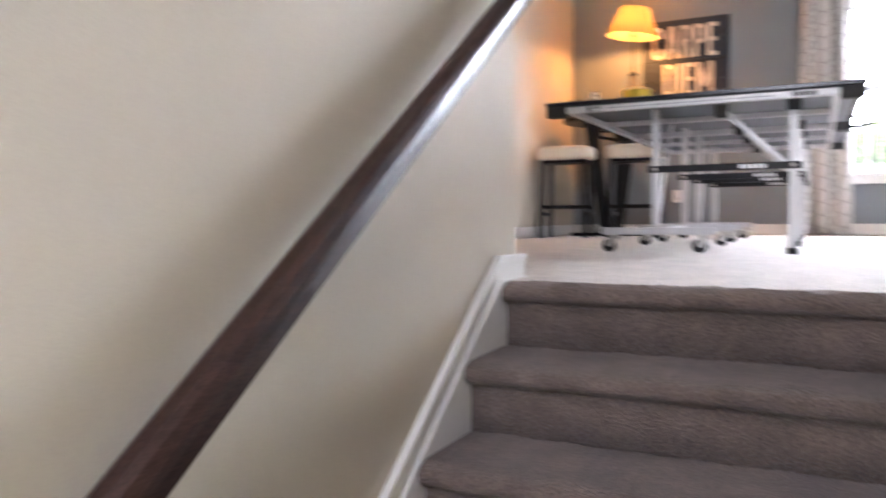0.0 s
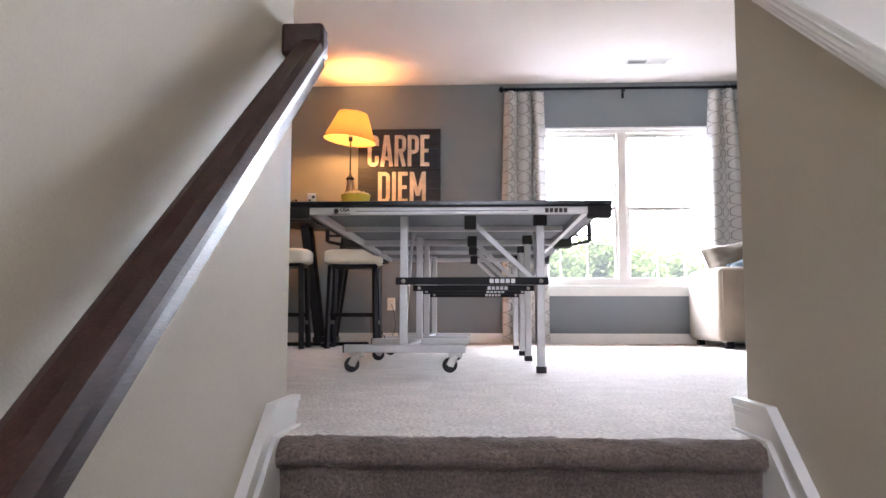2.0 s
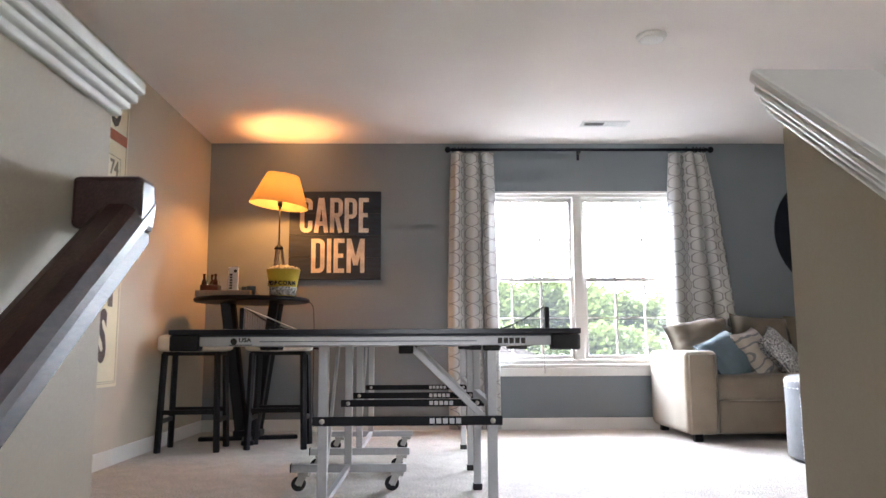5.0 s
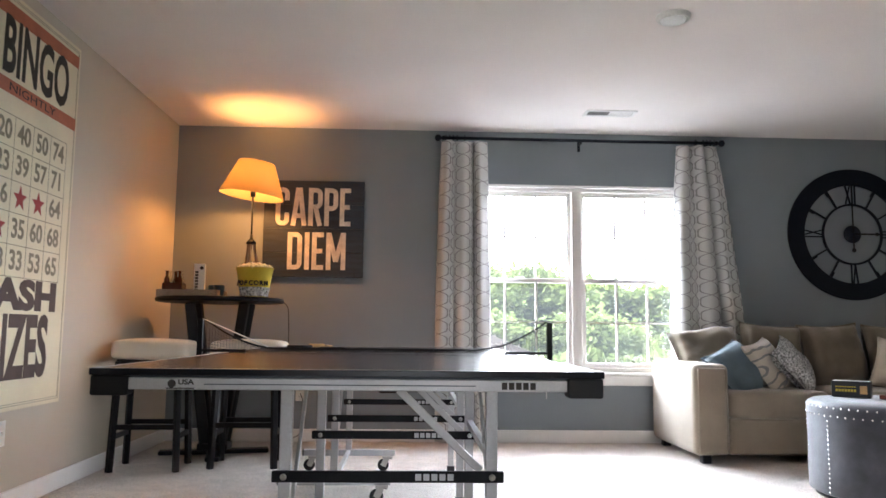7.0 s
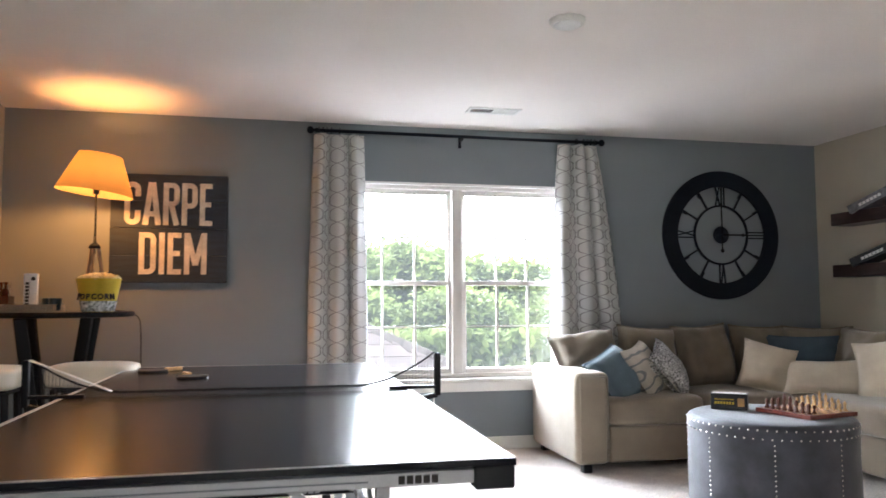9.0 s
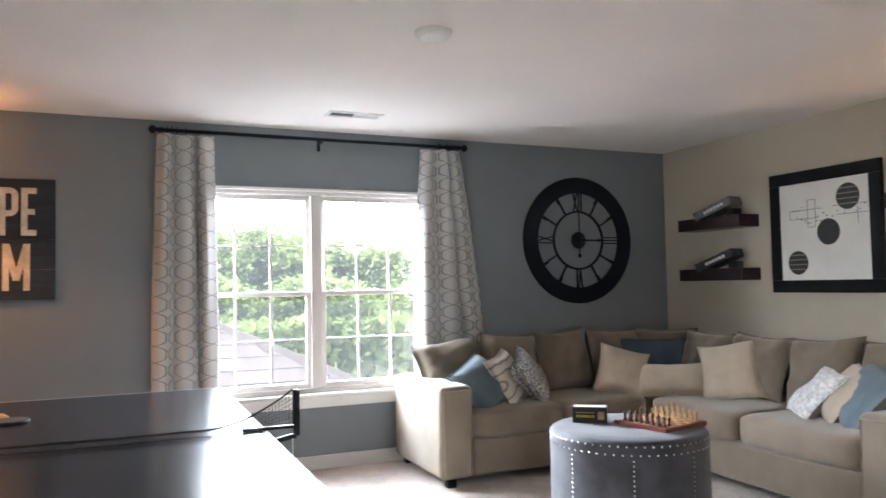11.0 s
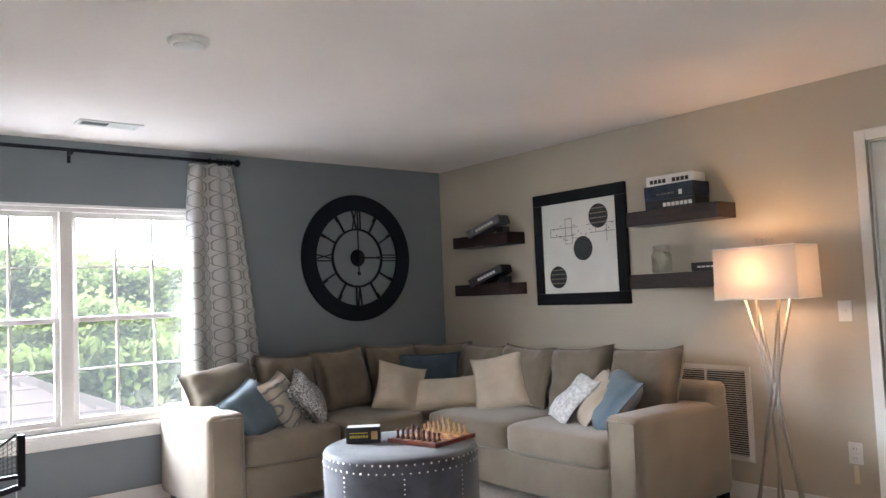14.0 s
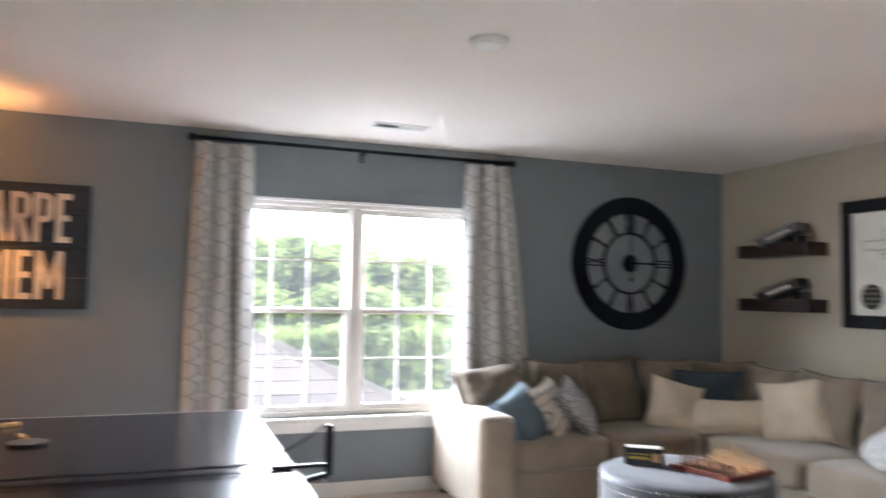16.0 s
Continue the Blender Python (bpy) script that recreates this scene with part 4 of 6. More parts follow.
# ---- pub table corner ----
def stool(x, y, a, h=0.775):
    r = root("bar_stool", pose(x, y, 0, 0, 0, a), "black wooden bar stool with a cream padded seat", "bar stool", "bar stools at the pub table")
    c = puff("seat", (0.455, 0.34, 0.115), "leather", r, e=7, n=7, bulge=0.18, wrinkle=0.002, seed=x)
    c.location.z = h - 0.062
    box("apron", (-0.185, -0.135, h - 0.145), (0.185, 0.135, h - 0.118), "blackwood", r, 0.003)
    for sx in (-1, 1):
        for sy in (-1, 1):
            bar("leg", (sx * 0.190, sy * 0.150, 0), (sx * 0.172, sy * 0.125, h - 0.13), 0.034, "blackwood", r, 0.034, 0.003)
    for sy in (-1, 1):
        bar("stretcher", (-0.18, sy * 0.142, 0.26), (0.18, sy * 0.142, 0.26), 0.03, "blackwood", r, 0.018, 0.002)
    for sx in (-1, 1):
        bar("stretcher", (sx * 0.183, -0.14, 0.20), (sx * 0.183, 0.14, 0.20), 0.03, "blackwood", r, 0.018, 0.002)


stool(0.275, -1.10, 3)
stool(0.83, -0.98, 2)

PX, PY, PZ = 0.52, -0.55, 1.055
r = root("pub_table", pose(PX, PY, 0), "black wooden pub table with a round top and splayed legs", "table")
lathe("top", [(0.40, PZ - 0.034), (0.425, PZ - 0.030), (0.432, PZ - 0.016), (0.428, PZ - 0.003), (0.42, PZ)], "blackwood", r, 56)
for s in (-1, 1):
    for sy in (-0.09, 0.09):
        bar("leg", (s * 0.05, sy * 0.6, 0.03), (s * 0.185, sy, PZ - 0.034), 0.070, "blackwood", r, 0.035, 0.004)
box("shelf_block", (-0.10, -0.08, 0.03), (0.10, 0.08, 0.075), "blackwood", r, 0.006)
for a in (0, 90):
    box("base_foot", (-0.36, -0.045, 0.0), (0.36, 0.045, 0.032 if a else 0.029), "blackwood", r, 0.010, Matrix.Rotation(radians(a + 12), 4, 'Z'))


def tripod_lamp(x, y, z):
    r = root("table_lamp", pose(x, y, z), "lit tripod table lamp with a tapered cream shade", "lamp")
    for k in range(3):
        a = 2 * math.pi * k / 3 + 0.5
        bar("tripod_leg", (0.085 * math.cos(a), 0.085 * math.sin(a), 0.0), (0.022 * math.cos(a), 0.022 * math.sin(a), 0.40), 0.020, "greywood", r, 0.012, 0.002)
        bar("knob", (0.052 * math.cos(a), 0.052 * math.sin(a), 0.165), (0.075 * math.cos(a), 0.075 * math.sin(a), 0.168), 0.007, "iron", r, round_n=8)
    lathe("spreader", [(0.040, 0.16), (0.042, 0.163), (0.040, 0.168)], "iron", r, 18)
    lathe("hub", [(0.034, 0.395), (0.036, 0.405), (0.026, 0.420), (0.012, 0.432), (0.008, 0.47)], "iron", r, 18)
    bar("stem", (0, 0, 0.36), (0, 0, 0.77), 0.006, "iron", r, round_n=10)
    lathe("socket", [(0.018, 0.74), (0.020, 0.77), (0.016, 0.80)], "iron", r, 14)
    b = bmesh.new()
    n = 56
    prof = [(0.232, 0.745), (0.225, 0.763), (0.134, 0.985), (0.130, 0.995)]
    rings = [[b.verts.new((q * math.cos(2 * math.pi * i / n), q * math.sin(2 * math.pi * i / n), h)) for i in range(n)] for q, h in prof]
    for A, B in zip(rings, rings[1:]):
        for i in range(n):
            b.faces.new((A[i], A[(i + 1) % n], B[(i + 1) % n], B[i]))
    from_bm("shade", b, "shade_warm", r, True).matrix_local = Matrix.Translation((0, 0, 0.825)) @ Matrix.Rotation(radians(7), 4, 'Y') @ Matrix.Translation((0, 0, -0.825))
    bm = bmesh.new()
    for k in range(3):
        a = 2 * math.pi * k / 3
        bm_bar(bm, (0, 0, 0.77), (0.120 * math.cos(a), 0.120 * math.sin(a), 0.92), 0.002, round_n=5)
    from_bm("shade_spider", bm, "iron", r)


tripod_lamp(0.685, -0.42, PZ + 0.0005)


def clutter_on_pub_table():
    r = root("serving_tray", pose(0.36, -0.68, PZ), "pale ribbed wooden tray on the pub table", "tray")
    boxes("side", [((-0.20, -0.13, 0), (0.20, -0.122, 0.045)), ((-0.20, 0.122, 0), (0.20, 0.13, 0.045)), ((-0.20, -0.1215, 0), (-0.192, 0.1215, 0.045)), ((0.192, -0.1215, 0), (0.20, 0.1215, 0.045)), ((-0.1915, -0.1215, 0), (0.1915, 0.1215, 0.008))], "tray", r)
    boxes("rib", [((-0.19 + k * 0.0165, -0.1335, 0.003), (-0.183 + k * 0.0165, -0.1303, 0.042)) for k in range(24)], "tray", r)
    z = PZ + 0.009
    r = root("bottle_carrier", pose(0.235, -0.68, z), "dark red bottle carrier holding small glass bottles", "bottle carrier")
    box("caddy", (-0.065, -0.055, 0), (0.065, 0.055, 0.085), "brown", r, 0.006)
    for i in range(3):
        for j in range(2):
            lathe("bottle", [(0.018, 0.085), (0.018, 0.11), (0.009, 0.130), (0.009, 0.155), (0.011, 0.158), (0.011, 0.166)], "jar" if (i + j) % 2 else "brown", r, 12, pose(-0.042 + i * 0.042, -0.027 + j * 0.054, 0))
    r = root("game_box", pose(0.41, -0.70, z, 0, 0, 8), "white upright game box with dark side lettering", "game box")
    box("carton", (-0.035, -0.03, 0), (0.035, 0.03, 0.215), "boxwhite", r, 0.002)
    for k in range(7):
        box("letter_mark", (-0.026, -0.0312, 0.03 + k * 0.02), (-0.006, -0.0302, 0.044 + k * 0.02), "ink", r)
    lathe("round_mark", [(0.012, 0), (0.012, 0.001)], "ink", r, 14, Matrix.Translation((0.014, -0.0302, 0.185)) @ Matrix.Rotation(math.pi / 2, 4, 'X'))
    for x in (0.495, 0.545):
        c = lathe("cup", [(0.022, 0), (0.030, 0.006), (0.037, 0.07), (0.035, 0.072), (0.028, 0.012), (0.002, 0.010)], "teal", None, 24)
        c.location = (x, -0.665 - (x - 0.5), z)
        tagged(c, "dark teal cup standing on the tray", "cup", "cups on the tray")
    r = root("popcorn_bucket", pose(0.80, -0.80, PZ) @ Matrix.Diagonal((1.15, 1.15, 1.02, 1)), "yellow and white paper popcorn bucket, full", "popcorn bucket")
    lathe("bucket", [(0.072, 0), (0.075, 0.004), (0.106, 0.185), (0.109, 0.188), (0.104, 0.186), (0.072, 0.008)], "yellow", r, 40)
    lathe("lower_band", [(0.0765, 0.002), (0.0885, 0.062), (0.0875, 0.062), (0.0755, 0.002)], "speckle", r, 40)
    for k, ch in enumerate("POPCORN"):
        a = radians(-90 + (k - 3) * 17)
        m = Matrix.Translation((0.0995 * math.cos(a), 0.0995 * math.sin(a), 0.085)) @ Matrix.Rotation(a + math.pi / 2, 4, 'Z') @ Matrix.Rotation(math.pi / 2 - 0.16, 4, 'X')
        words("lettering", ch, 0.052 if k == 0 else 0.042, "ink", m, r, 0.85, 0.003, bold=0.0012)
    bm = bmesh.new()
    rng = random.Random(4)
    for k in range(130):
        a, q = rng.random() * 6.283, math.sqrt(rng.random()) * 0.098
        m = Matrix.Translation((q * math.cos(a), q * math.sin(a), 0.184 + 0.026 * (1 - (q / 0.1) ** 2) + rng.random() * 0.006))
        bmesh.ops.create_icosphere(bm, subdivisions=1, radius=0.009 + rng.random() * 0.005, matrix=m)
    tagged(from_bm("popcorn", bm, "popcorn", r, True), kind="stuff")


clutter_on_pub_table()


def cord(name, pts, m, label, rad=0.003):
    c = bpy.data.curves.new(name, 'CURVE')
    c.dimensions, c.bevel_depth, c.bevel_resolution = '3D', rad, 2
    s = c.splines.new('NURBS')
    s.points.add(len(pts) - 1)
    for p, q in zip(s.points, pts):
        p.co = (*q, 1)
    s.use_endpoint_u, s.order_u = True, 3
    tmp = bpy.data.objects.new(name, c)
    me = bpy.data.meshes.new_from_object(tmp)
    bpy.data.objects.remove(tmp)
    me.materials.append(M[m])
    tagged(new(name, me), label, "cord")


cord("lamp_cord", [(0.80, -0.50, PZ + 0.004), (0.96, -0.42, PZ + 0.006), (0.965, -0.36, 0.9), (0.95, -0.25, 0.45), (0.93, -0.15, 0.12), (0.98, -0.09, 0.02), (1.07, -0.06, 0.12), (1.03, -0.03, 0.34), (1.01, -0.015, 0.36)], "rubber", "black lamp cord hanging to the wall outlet")


def wall_plate(m, kind):
    r = root("outlet" if kind == "outlet" else "light_switch", m, "white plastic wall " + ("outlet" if kind == "outlet" else "switch") + " plate", kind)
    box("plate", (-0.037, 0, -0.058), (0.037, 0.006, 0.058), "plastic", r, 0.003)
    if kind == "outlet":
        for z in (-0.025, 0.025):
            lathe("socket", [(0.017, 0), (0.017, 0.003)], "plastic", r, 16, Matrix.Translation((0, 0.006, z)) @ Matrix.Rotation(-math.pi / 2, 4, 'X'))
            boxes("slot", [((-0.008, 0.009, z - 0.004), (-0.006, 0.0095, z + 0.006)), ((0.006, 0.009, z - 0.004), (0.008, 0.0095, z + 0.006))], "dark", r)
    elif kind == "switch":
        box("toggle", (-0.005, 0.006, -0.002), (0.005, 0.018, 0.012), "plastic", r, 0.002)
    return r


wall_plate(pose(1.01, 0, 0.36, 0, 0, 180), "outlet")
wall_plate(pose(0, -2.29, 0.36, 0, 0, -90), "switch")
wall_plate(pose(W, -3.50, 1.13, 0, 0, 90), "switch")
wall_plate(pose(W, -3.50, 0.36, 0, 0, 90), "outlet")
tagged(box("paper_tag", (W - 0.014, -3.515, 0.20), (W - 0.013, -3.49, 0.30), "paper"), "small paper tag hanging from the outlet", "tag")

# navy plank sign
r = root("wall_sign", pose(0.69, -0.002, 1.245), "navy plank wall sign with cream capital letters", "sign")
for k in range(4):
    box("plank", (0, -0.032 - 0.001 * (k % 2), 0.189 * k + 0.001), (0.775, -0.002, 0.189 * (k + 1) - 0.001), "navy", r, 0.0025)


def ribbon(bm, pts, w, d):
    """A flat stroke of width w along pts in the sign's plane, mitred at the bends, d thick."""
    pts = [Vector(p) for p in pts]
    left, right = [], []
    for k, p in enumerate(pts):
        a = (p - pts[k - 1]).normalized() if k else None
        b = (pts[k + 1] - p).normalized() if k + 1 < len(pts) else None
        t = ((a or b) + (b or a)).normalized()
        n = Vector((-t.y, t.x))
        m = w / 2 / max(0.4, n.dot(Vector((-(b or a).y, (b or a).x))))
        left.append(p + n * m)
        right.append(p - n * m)
    A = [bm.verts.new((p.x, -d, p.y)) for p in left]
    B = [bm.verts.new((p.x, -d, p.y)) for p in right]
    C = [bm.verts.new((p.x, 0, p.y)) for p in left]
    D = [bm.verts.new((p.x, 0, p.y)) for p in right]
    for k in range(len(pts) - 1):
        bm.faces.new((A[k], A[k + 1], B[k + 1], B[k]))
        bm.faces.new((A[k], C[k], C[k + 1], A[k + 1]))
        bm.faces.new((B[k], B[k + 1], D[k + 1], D[k]))
    bm.faces.new((A[0], B[0], D[0], C[0]))
    bm.faces.new((A[-1], C[-1], D[-1], B[-1]))


def block_letter(ch, x, z, w, h, t, parent):
    """A heavy condensed capital, drawn with strokes of width t."""
    e, r = t / 2, min(w, h) * 0.30

    def bend(cx, cz, a0, a1, n=6):
        return [(cx + r * math.cos(radians(a0 + (a1 - a0) * k / n)), cz + r * math.sin(radians(a0 + (a1 - a0) * k / n))) for k in range(n + 1)]

    def bowl(z0, z1):
        return [(e, z1 - e)] + bend(w - e - r, z1 - e - r, 90, 0) + bend(w - e - r, z0 + e + r, 0, -90) + [(e, z0 + e)]

    stem = [(e, 0), (e, h)]
    strokes = {
        "C": [[(w - e, h * 0.66)] + bend(w - e - r, h - e - r, 0, 90) + bend(e + r, h - e - r, 90, 180) + bend(e + r, e + r, 180, 270) + bend(w - e - r, e + r, 270, 360) + [(w - e, h * 0.34)]],
        "A": [[(e * 0.9, 0), (w / 2 - e * 0.35, h)], [(w - e * 0.9, 0), (w / 2 + e * 0.35, h)], [(w * 0.25, h * 0.26), (w * 0.75, h * 0.26)]],
        "R": [stem, bowl(h * 0.44, h), [(w * 0.52, h * 0.47), (w - e, 0)]],
        "P": [stem, bowl(h * 0.40, h)],
        "E": [stem, [(e, h - e), (w, h - e)], [(e, h / 2), (w * 0.9, h / 2)], [(e, e), (w, e)]],
        "D": [stem, bowl(0, h)],
        "I": [stem],
        "M": [stem, [(w - e, 0), (w - e, h)], [(e * 1.1, h - e * 0.2), (w / 2, h * 0.22)], [(w - e * 1.1, h - e * 0.2), (w / 2, h * 0.22)]],
    }[ch]
    bm = bmesh.new()
    for k, pts in enumerate(strokes):
        ribbon(bm, [(x + a, z + b) for a, b in pts], t, 0.0345 + 0.0005 * k)
    return from_bm("letter", bm, "cream", parent)


x = 0.090
for ch, w in zip("CARPE", (0.105, 0.118, 0.108, 0.105, 0.085)):
    block_letter(ch, x, 0.400, w, 0.298, 0.036, r)
    x += w + 0.015
x = 0.190
for ch, w in zip("DIEM", (0.112, 0.036, 0.090, 0.150)):
    block_letter(ch, x, 0.058, w, 0.290, 0.036, r)
    x += w + 0.020



# bingo poster on the west wall
def bingo():
    Y0, Z0, Y1, Z1 = -2.82, 0.46, -1.79, 2.35
    r = root("bingo_poster", pose(0, 0, 0), "large cream bingo poster with rust bands and numbers", "poster")
    box("canvas", (0.001, Y0, Z0), (0.024, Y1, Z1), "paper", r, 0.003)
    X = 0.0245
    at = lambda y, z: Matrix.Translation((X, y, z)) @ Matrix.Rotation(math.pi / 2, 4, 'Z') @ Matrix.Rotation(math.pi / 2, 4, 'X')
    mid = (Y0 + Y1) / 2
    for za, zb in ((2.235, 2.30), (1.89, 1.955)):
        box("print_band", (X - 0.0006, Y0 + 0.02, za), (X + 0.0004, Y1 - 0.02, zb), "rust", r)
    words("lettering", "BINGO", 0.36, "ink", at(mid + 0.079, 2.095), r, 0.56, 0.0006, bold=0.009)
    words("lettering", "NIGHTLY", 0.055, "ink", at(mid + 0.05, 1.922), r, 1.9, 0.0009)
    frame_lines = []
    ya, yb, za, zb = Y0 + 0.09, Y1 - 0.10, 1.07, 1.80
    rows = ["12 20 40 50 74", "8 23 39 57 71", "11 16 * * 64", "3 * 35 60 68", "5 28 33 53 65"]
    for k in range(6):
        y = ya + (yb - ya) * k / 5
        z = za + (zb - za) * k / 5
        frame_lines += [((X - 0.0006, y - 0.0015, za), (X + 0.0003, y + 0.0015, zb)), ((X - 0.0006, ya, z - 0.0015), (X + 0.0004, yb, z + 0.0015))]
    for o in (0.02, 0.03):
        frame_lines += [((X - 0.0006, Y1 - o - 0.002, Z0 + o), (X + 0.0003, Y1 - o, Z1 - o)), ((X - 0.0006, Y0 + o, Z0 + o), (X + 0.0003, Y0 + o + 0.002, Z1 - o)),
                        ((X - 0.0006, Y0 + o, Z0 + o), (X + 0.0004, Y1 - o, Z0 + o + 0.002)), ((X - 0.0006, Y0 + o, Z1 - o - 0.002), (X + 0.0004, Y1 - o, Z1 - o))]
    boxes("print_lines", frame_lines, "greyink", r)
    for i, row in enumerate(rows):
        for j, num in enumerate(row.split()):
            y, z = ya + (yb - ya) * (j + 0.5) / 5, zb - (zb - za) * (i + 0.5) / 5
            if num == "*":
                pts = [(X + 0.0008, y + (0.062 if k % 2 == 0 else 0.026) * math.sin(math.pi * k / 5), z + (0.062 if k % 2 == 0 else 0.026) * math.cos(math.pi * k / 5)) for k in range(10)]
                add("star", pts + [(X - 0.0004, p[1], p[2]) for p in pts], [tuple(range(9, -1, -1))] + [(k, (k + 1) % 10, (k + 1) % 10 + 10, k + 10) for k in range(10)], "red", r)
            else:
                words("number", num, 0.125, "greyink", at(y, z), r, 0.95, 0.0006, bold=0.003)
    words("lettering", "CASH", 0.185, "brownink", at(mid + 0.02, 0.985), r, 1.65, 0.0006, bold=0.010)
    words("lettering", "PRIZES", 0.40, "brownink", at(mid, 0.735), r, 0.58, 0.0006, bold=0.014)


bingo()


# ---- clock ----
def clock():
    r = root("wall_clock", Matrix.Translation((5.372, -0.004, 1.648)) @ Matrix.Rotation(math.pi / 2, 4, 'X'), "large black open-frame wall clock with Roman numerals", "clock")

    def ring(name, r0, r1, d, n=80):
        bm = bmesh.new()
        q = [[bm.verts.new((rr * math.cos(2 * math.pi * i / n), rr * math.sin(2 * math.pi * i / n), z)) for i in range(n)] for rr, z in ((r0, 0), (r1, 0), (r1, d - 0.003), (r1 - 0.003, d), (r0 + 0.003, d), (r0, d - 0.003))]
        for A, B in zip(q, q[1:] + q[:1]):
            for i in range(n):
                bm.faces.new((A[i], A[(i + 1) % n], B[(i + 1) % n], B[i]))
        return from_bm(name, bm, "iron", r)

    ring("outer_ring", 0.395, 0.528, 0.022)
    ring("inner_ring", 0.232, 0.248, 0.018)
    for k, num in enumerate(("XII", "I", "II", "III", "IIII", "V", "VI", "VII", "VIII", "IX", "X", "XI")):
        a = -radians(30 * k)
        strokes = []
        widths = {"I": 0.024, "V": 0.040, "X": 0.046}
        thin = num in ("XII", "VI", "IX", "III")
        total = sum(widths[c] for c in num)
        x = -total / 2
        bm = bmesh.new()
        if thin:
            for c in num:
                w = widths[c]
                cx = x + w / 2
                if c == "I":
                    bm_bar(bm, (cx, 0.245, 0.008), (cx, 0.40, 0.008), 0.010, 0.010)
                elif c == "V":
                    bm_bar(bm, (cx, 0.245, 0.008), (cx - w * 0.45, 0.40, 0.008), 0.011, 0.010)
                    bm_bar(bm, (cx, 0.245, 0.008), (cx + w * 0.45, 0.40, 0.007), 0.007, 0.010)
                else:
                    bm_bar(bm, (cx - w * 0.42, 0.245, 0.008), (cx + w * 0.42, 0.40, 0.008), 0.007, 0.010)
                    bm_bar(bm, (cx + w * 0.42, 0.245, 0.008), (cx - w * 0.42, 0.40, 0.007), 0.011, 0.010)
                x += w
        else:
            bm_bar(bm, (0, 0.245, 0.008), (0, 0.40, 0.008), 0.020, 0.010)
            bm_bar(bm, (-0.010, 0.35, 0.008), (-0.010, 0.40, 0.0075), 0.022, 0.010)
        bmesh.ops.transform(bm, matrix=Matrix.Rotation(a, 4, 'Z'), verts=bm.verts)
        from_bm("numeral", bm, "iron", r)
    lathe("hub", [(0.070, 0.004), (0.072, 0.010), (0.066, 0.016), (0.012, 0.018), (0.010, 0.030), (0.002, 0.032)], "iron", r, 36)
    bm = bmesh.new()
    bm_box(bm, (-0.006, -0.14, 0.0225), (0.006, 0.385, 0.0255), 0.001)
    bm_lathe(bm, [(0.017, 0), (0.017, 0.003)], 14, Matrix.Translation((0, -0.13, 0.0226)))
    from_bm("minute_pointer", bm, "black", r)
    bm = bmesh.new()
    bm_box(bm, (0, -0.007, 0.0275), (0.225, 0.007, 0.0305), 0.001)
    bm_lathe(bm, [(0.015, 0), (0.015, 0.003)], 14, Matrix.Translation((0.19, 0, 0.0276)))
    from_bm("hour_pointer", bm, "black", r)


clock()


# ---- east wall: shelves, picture, grille ----
def shelf(y0, y1, ztop, group="floating shelves on the wall"):
    ob = box("floating_shelf", (W - 0.20, y0, ztop - 0.095), (W - 0.001, y1, ztop), "espresso", None, 0.004)
    return tagged(ob, "thick espresso-stained floating wooden shelf", "shelf", group)


shelf(-1.07, -0.40, 1.79)
shelf(-1.07, -0.40, 1.385)
shelf(-2.90, -2.22, 1.805)
shelf(-2.90, -2.22, 1.39)


def game(place, size, m, label, marks=(), face="boxwhite"):
    r = root("game_box", place, label, "game box", "board games on the shelves")
    sx, sy, sz = size
    box("tray", (-sx / 2 + 0.002, -sy / 2 + 0.002, 0), (sx / 2 - 0.002, sy / 2 - 0.002, sz * 0.5), m, r, 0.001)
    box("lid", (-sx / 2, -sy / 2, sz * 0.18), (sx / 2, sy / 2, sz), m, r, 0.0015)
    for (a, b, lo, hi, mm) in marks:
        n = max(1, int((b - a) / 0.028))
        for k in range(n):
            w = (b - a) / n
            box("letter_mark", (-sx / 2 - 0.0008, a + k * w + 0.003, lo), (-sx / 2 + 0.0002, a + (k + 1) * w - 0.003, hi), mm, r)
    return r


# boxes lean on the two short shelves, flat stack and single on the long ones
for z, m, mm in ((1.79, "boxgrey", "boxwhite"), (1.385, "boxdark", "boxwhite")):
    game(pose(W - 0.105, -0.78, z + 0.012, -20, 0, 14) @ pose(0, 0, 0.022), (0.18, 0.34, 0.065), m, "board game box leaning on the shelf", ((-0.11, 0.08, 0.018, 0.040, mm),))
    lathe_stand = box("game_piece_tin", (W - 0.12, -0.94, z), (W - 0.04, -0.86, z + 0.055), "boxdark", None, 0.004)
    tagged(lathe_stand, "small dark box under the leaning game box", "box", "small boxes on the shelves")
z = 1.805
for h, sx, sy, m, a, marks, lab in ((0.056, 0.17, 0.36, "boxdark", 2, ((-0.16, 0.05, 0.010, 0.034, "boxwhite"),), "black board game box with white lettering in a stack"),
                                    (0.095, 0.175, 0.37, "boxblue", -3, ((-0.05, 0.09, 0.030, 0.042, "boxgrey"), (-0.11, -0.08, 0.02, 0.05, "boxwhite")), "dark blue board game box in a stack"),
                                    (0.062, 0.16, 0.33, "boxwhite", 3, ((-0.14, -0.02, 0.012, 0.038, "ink"), (0.02, 0.14, 0.012, 0.038, "ink")), "white board game box with black lettering in a stack")):
    game(pose(W - 0.105, -2.555, z + 0.0003, 0, 0, a), (sx, sy, h), m, lab, marks)
    z += h
game(pose(W - 0.10, -2.77, 1.3905), (0.13, 0.20, 0.055), "boxdark", "low black game box on the shelf", ((-0.06, 0.06, 0.022, 0.032, "boxwhite"),))
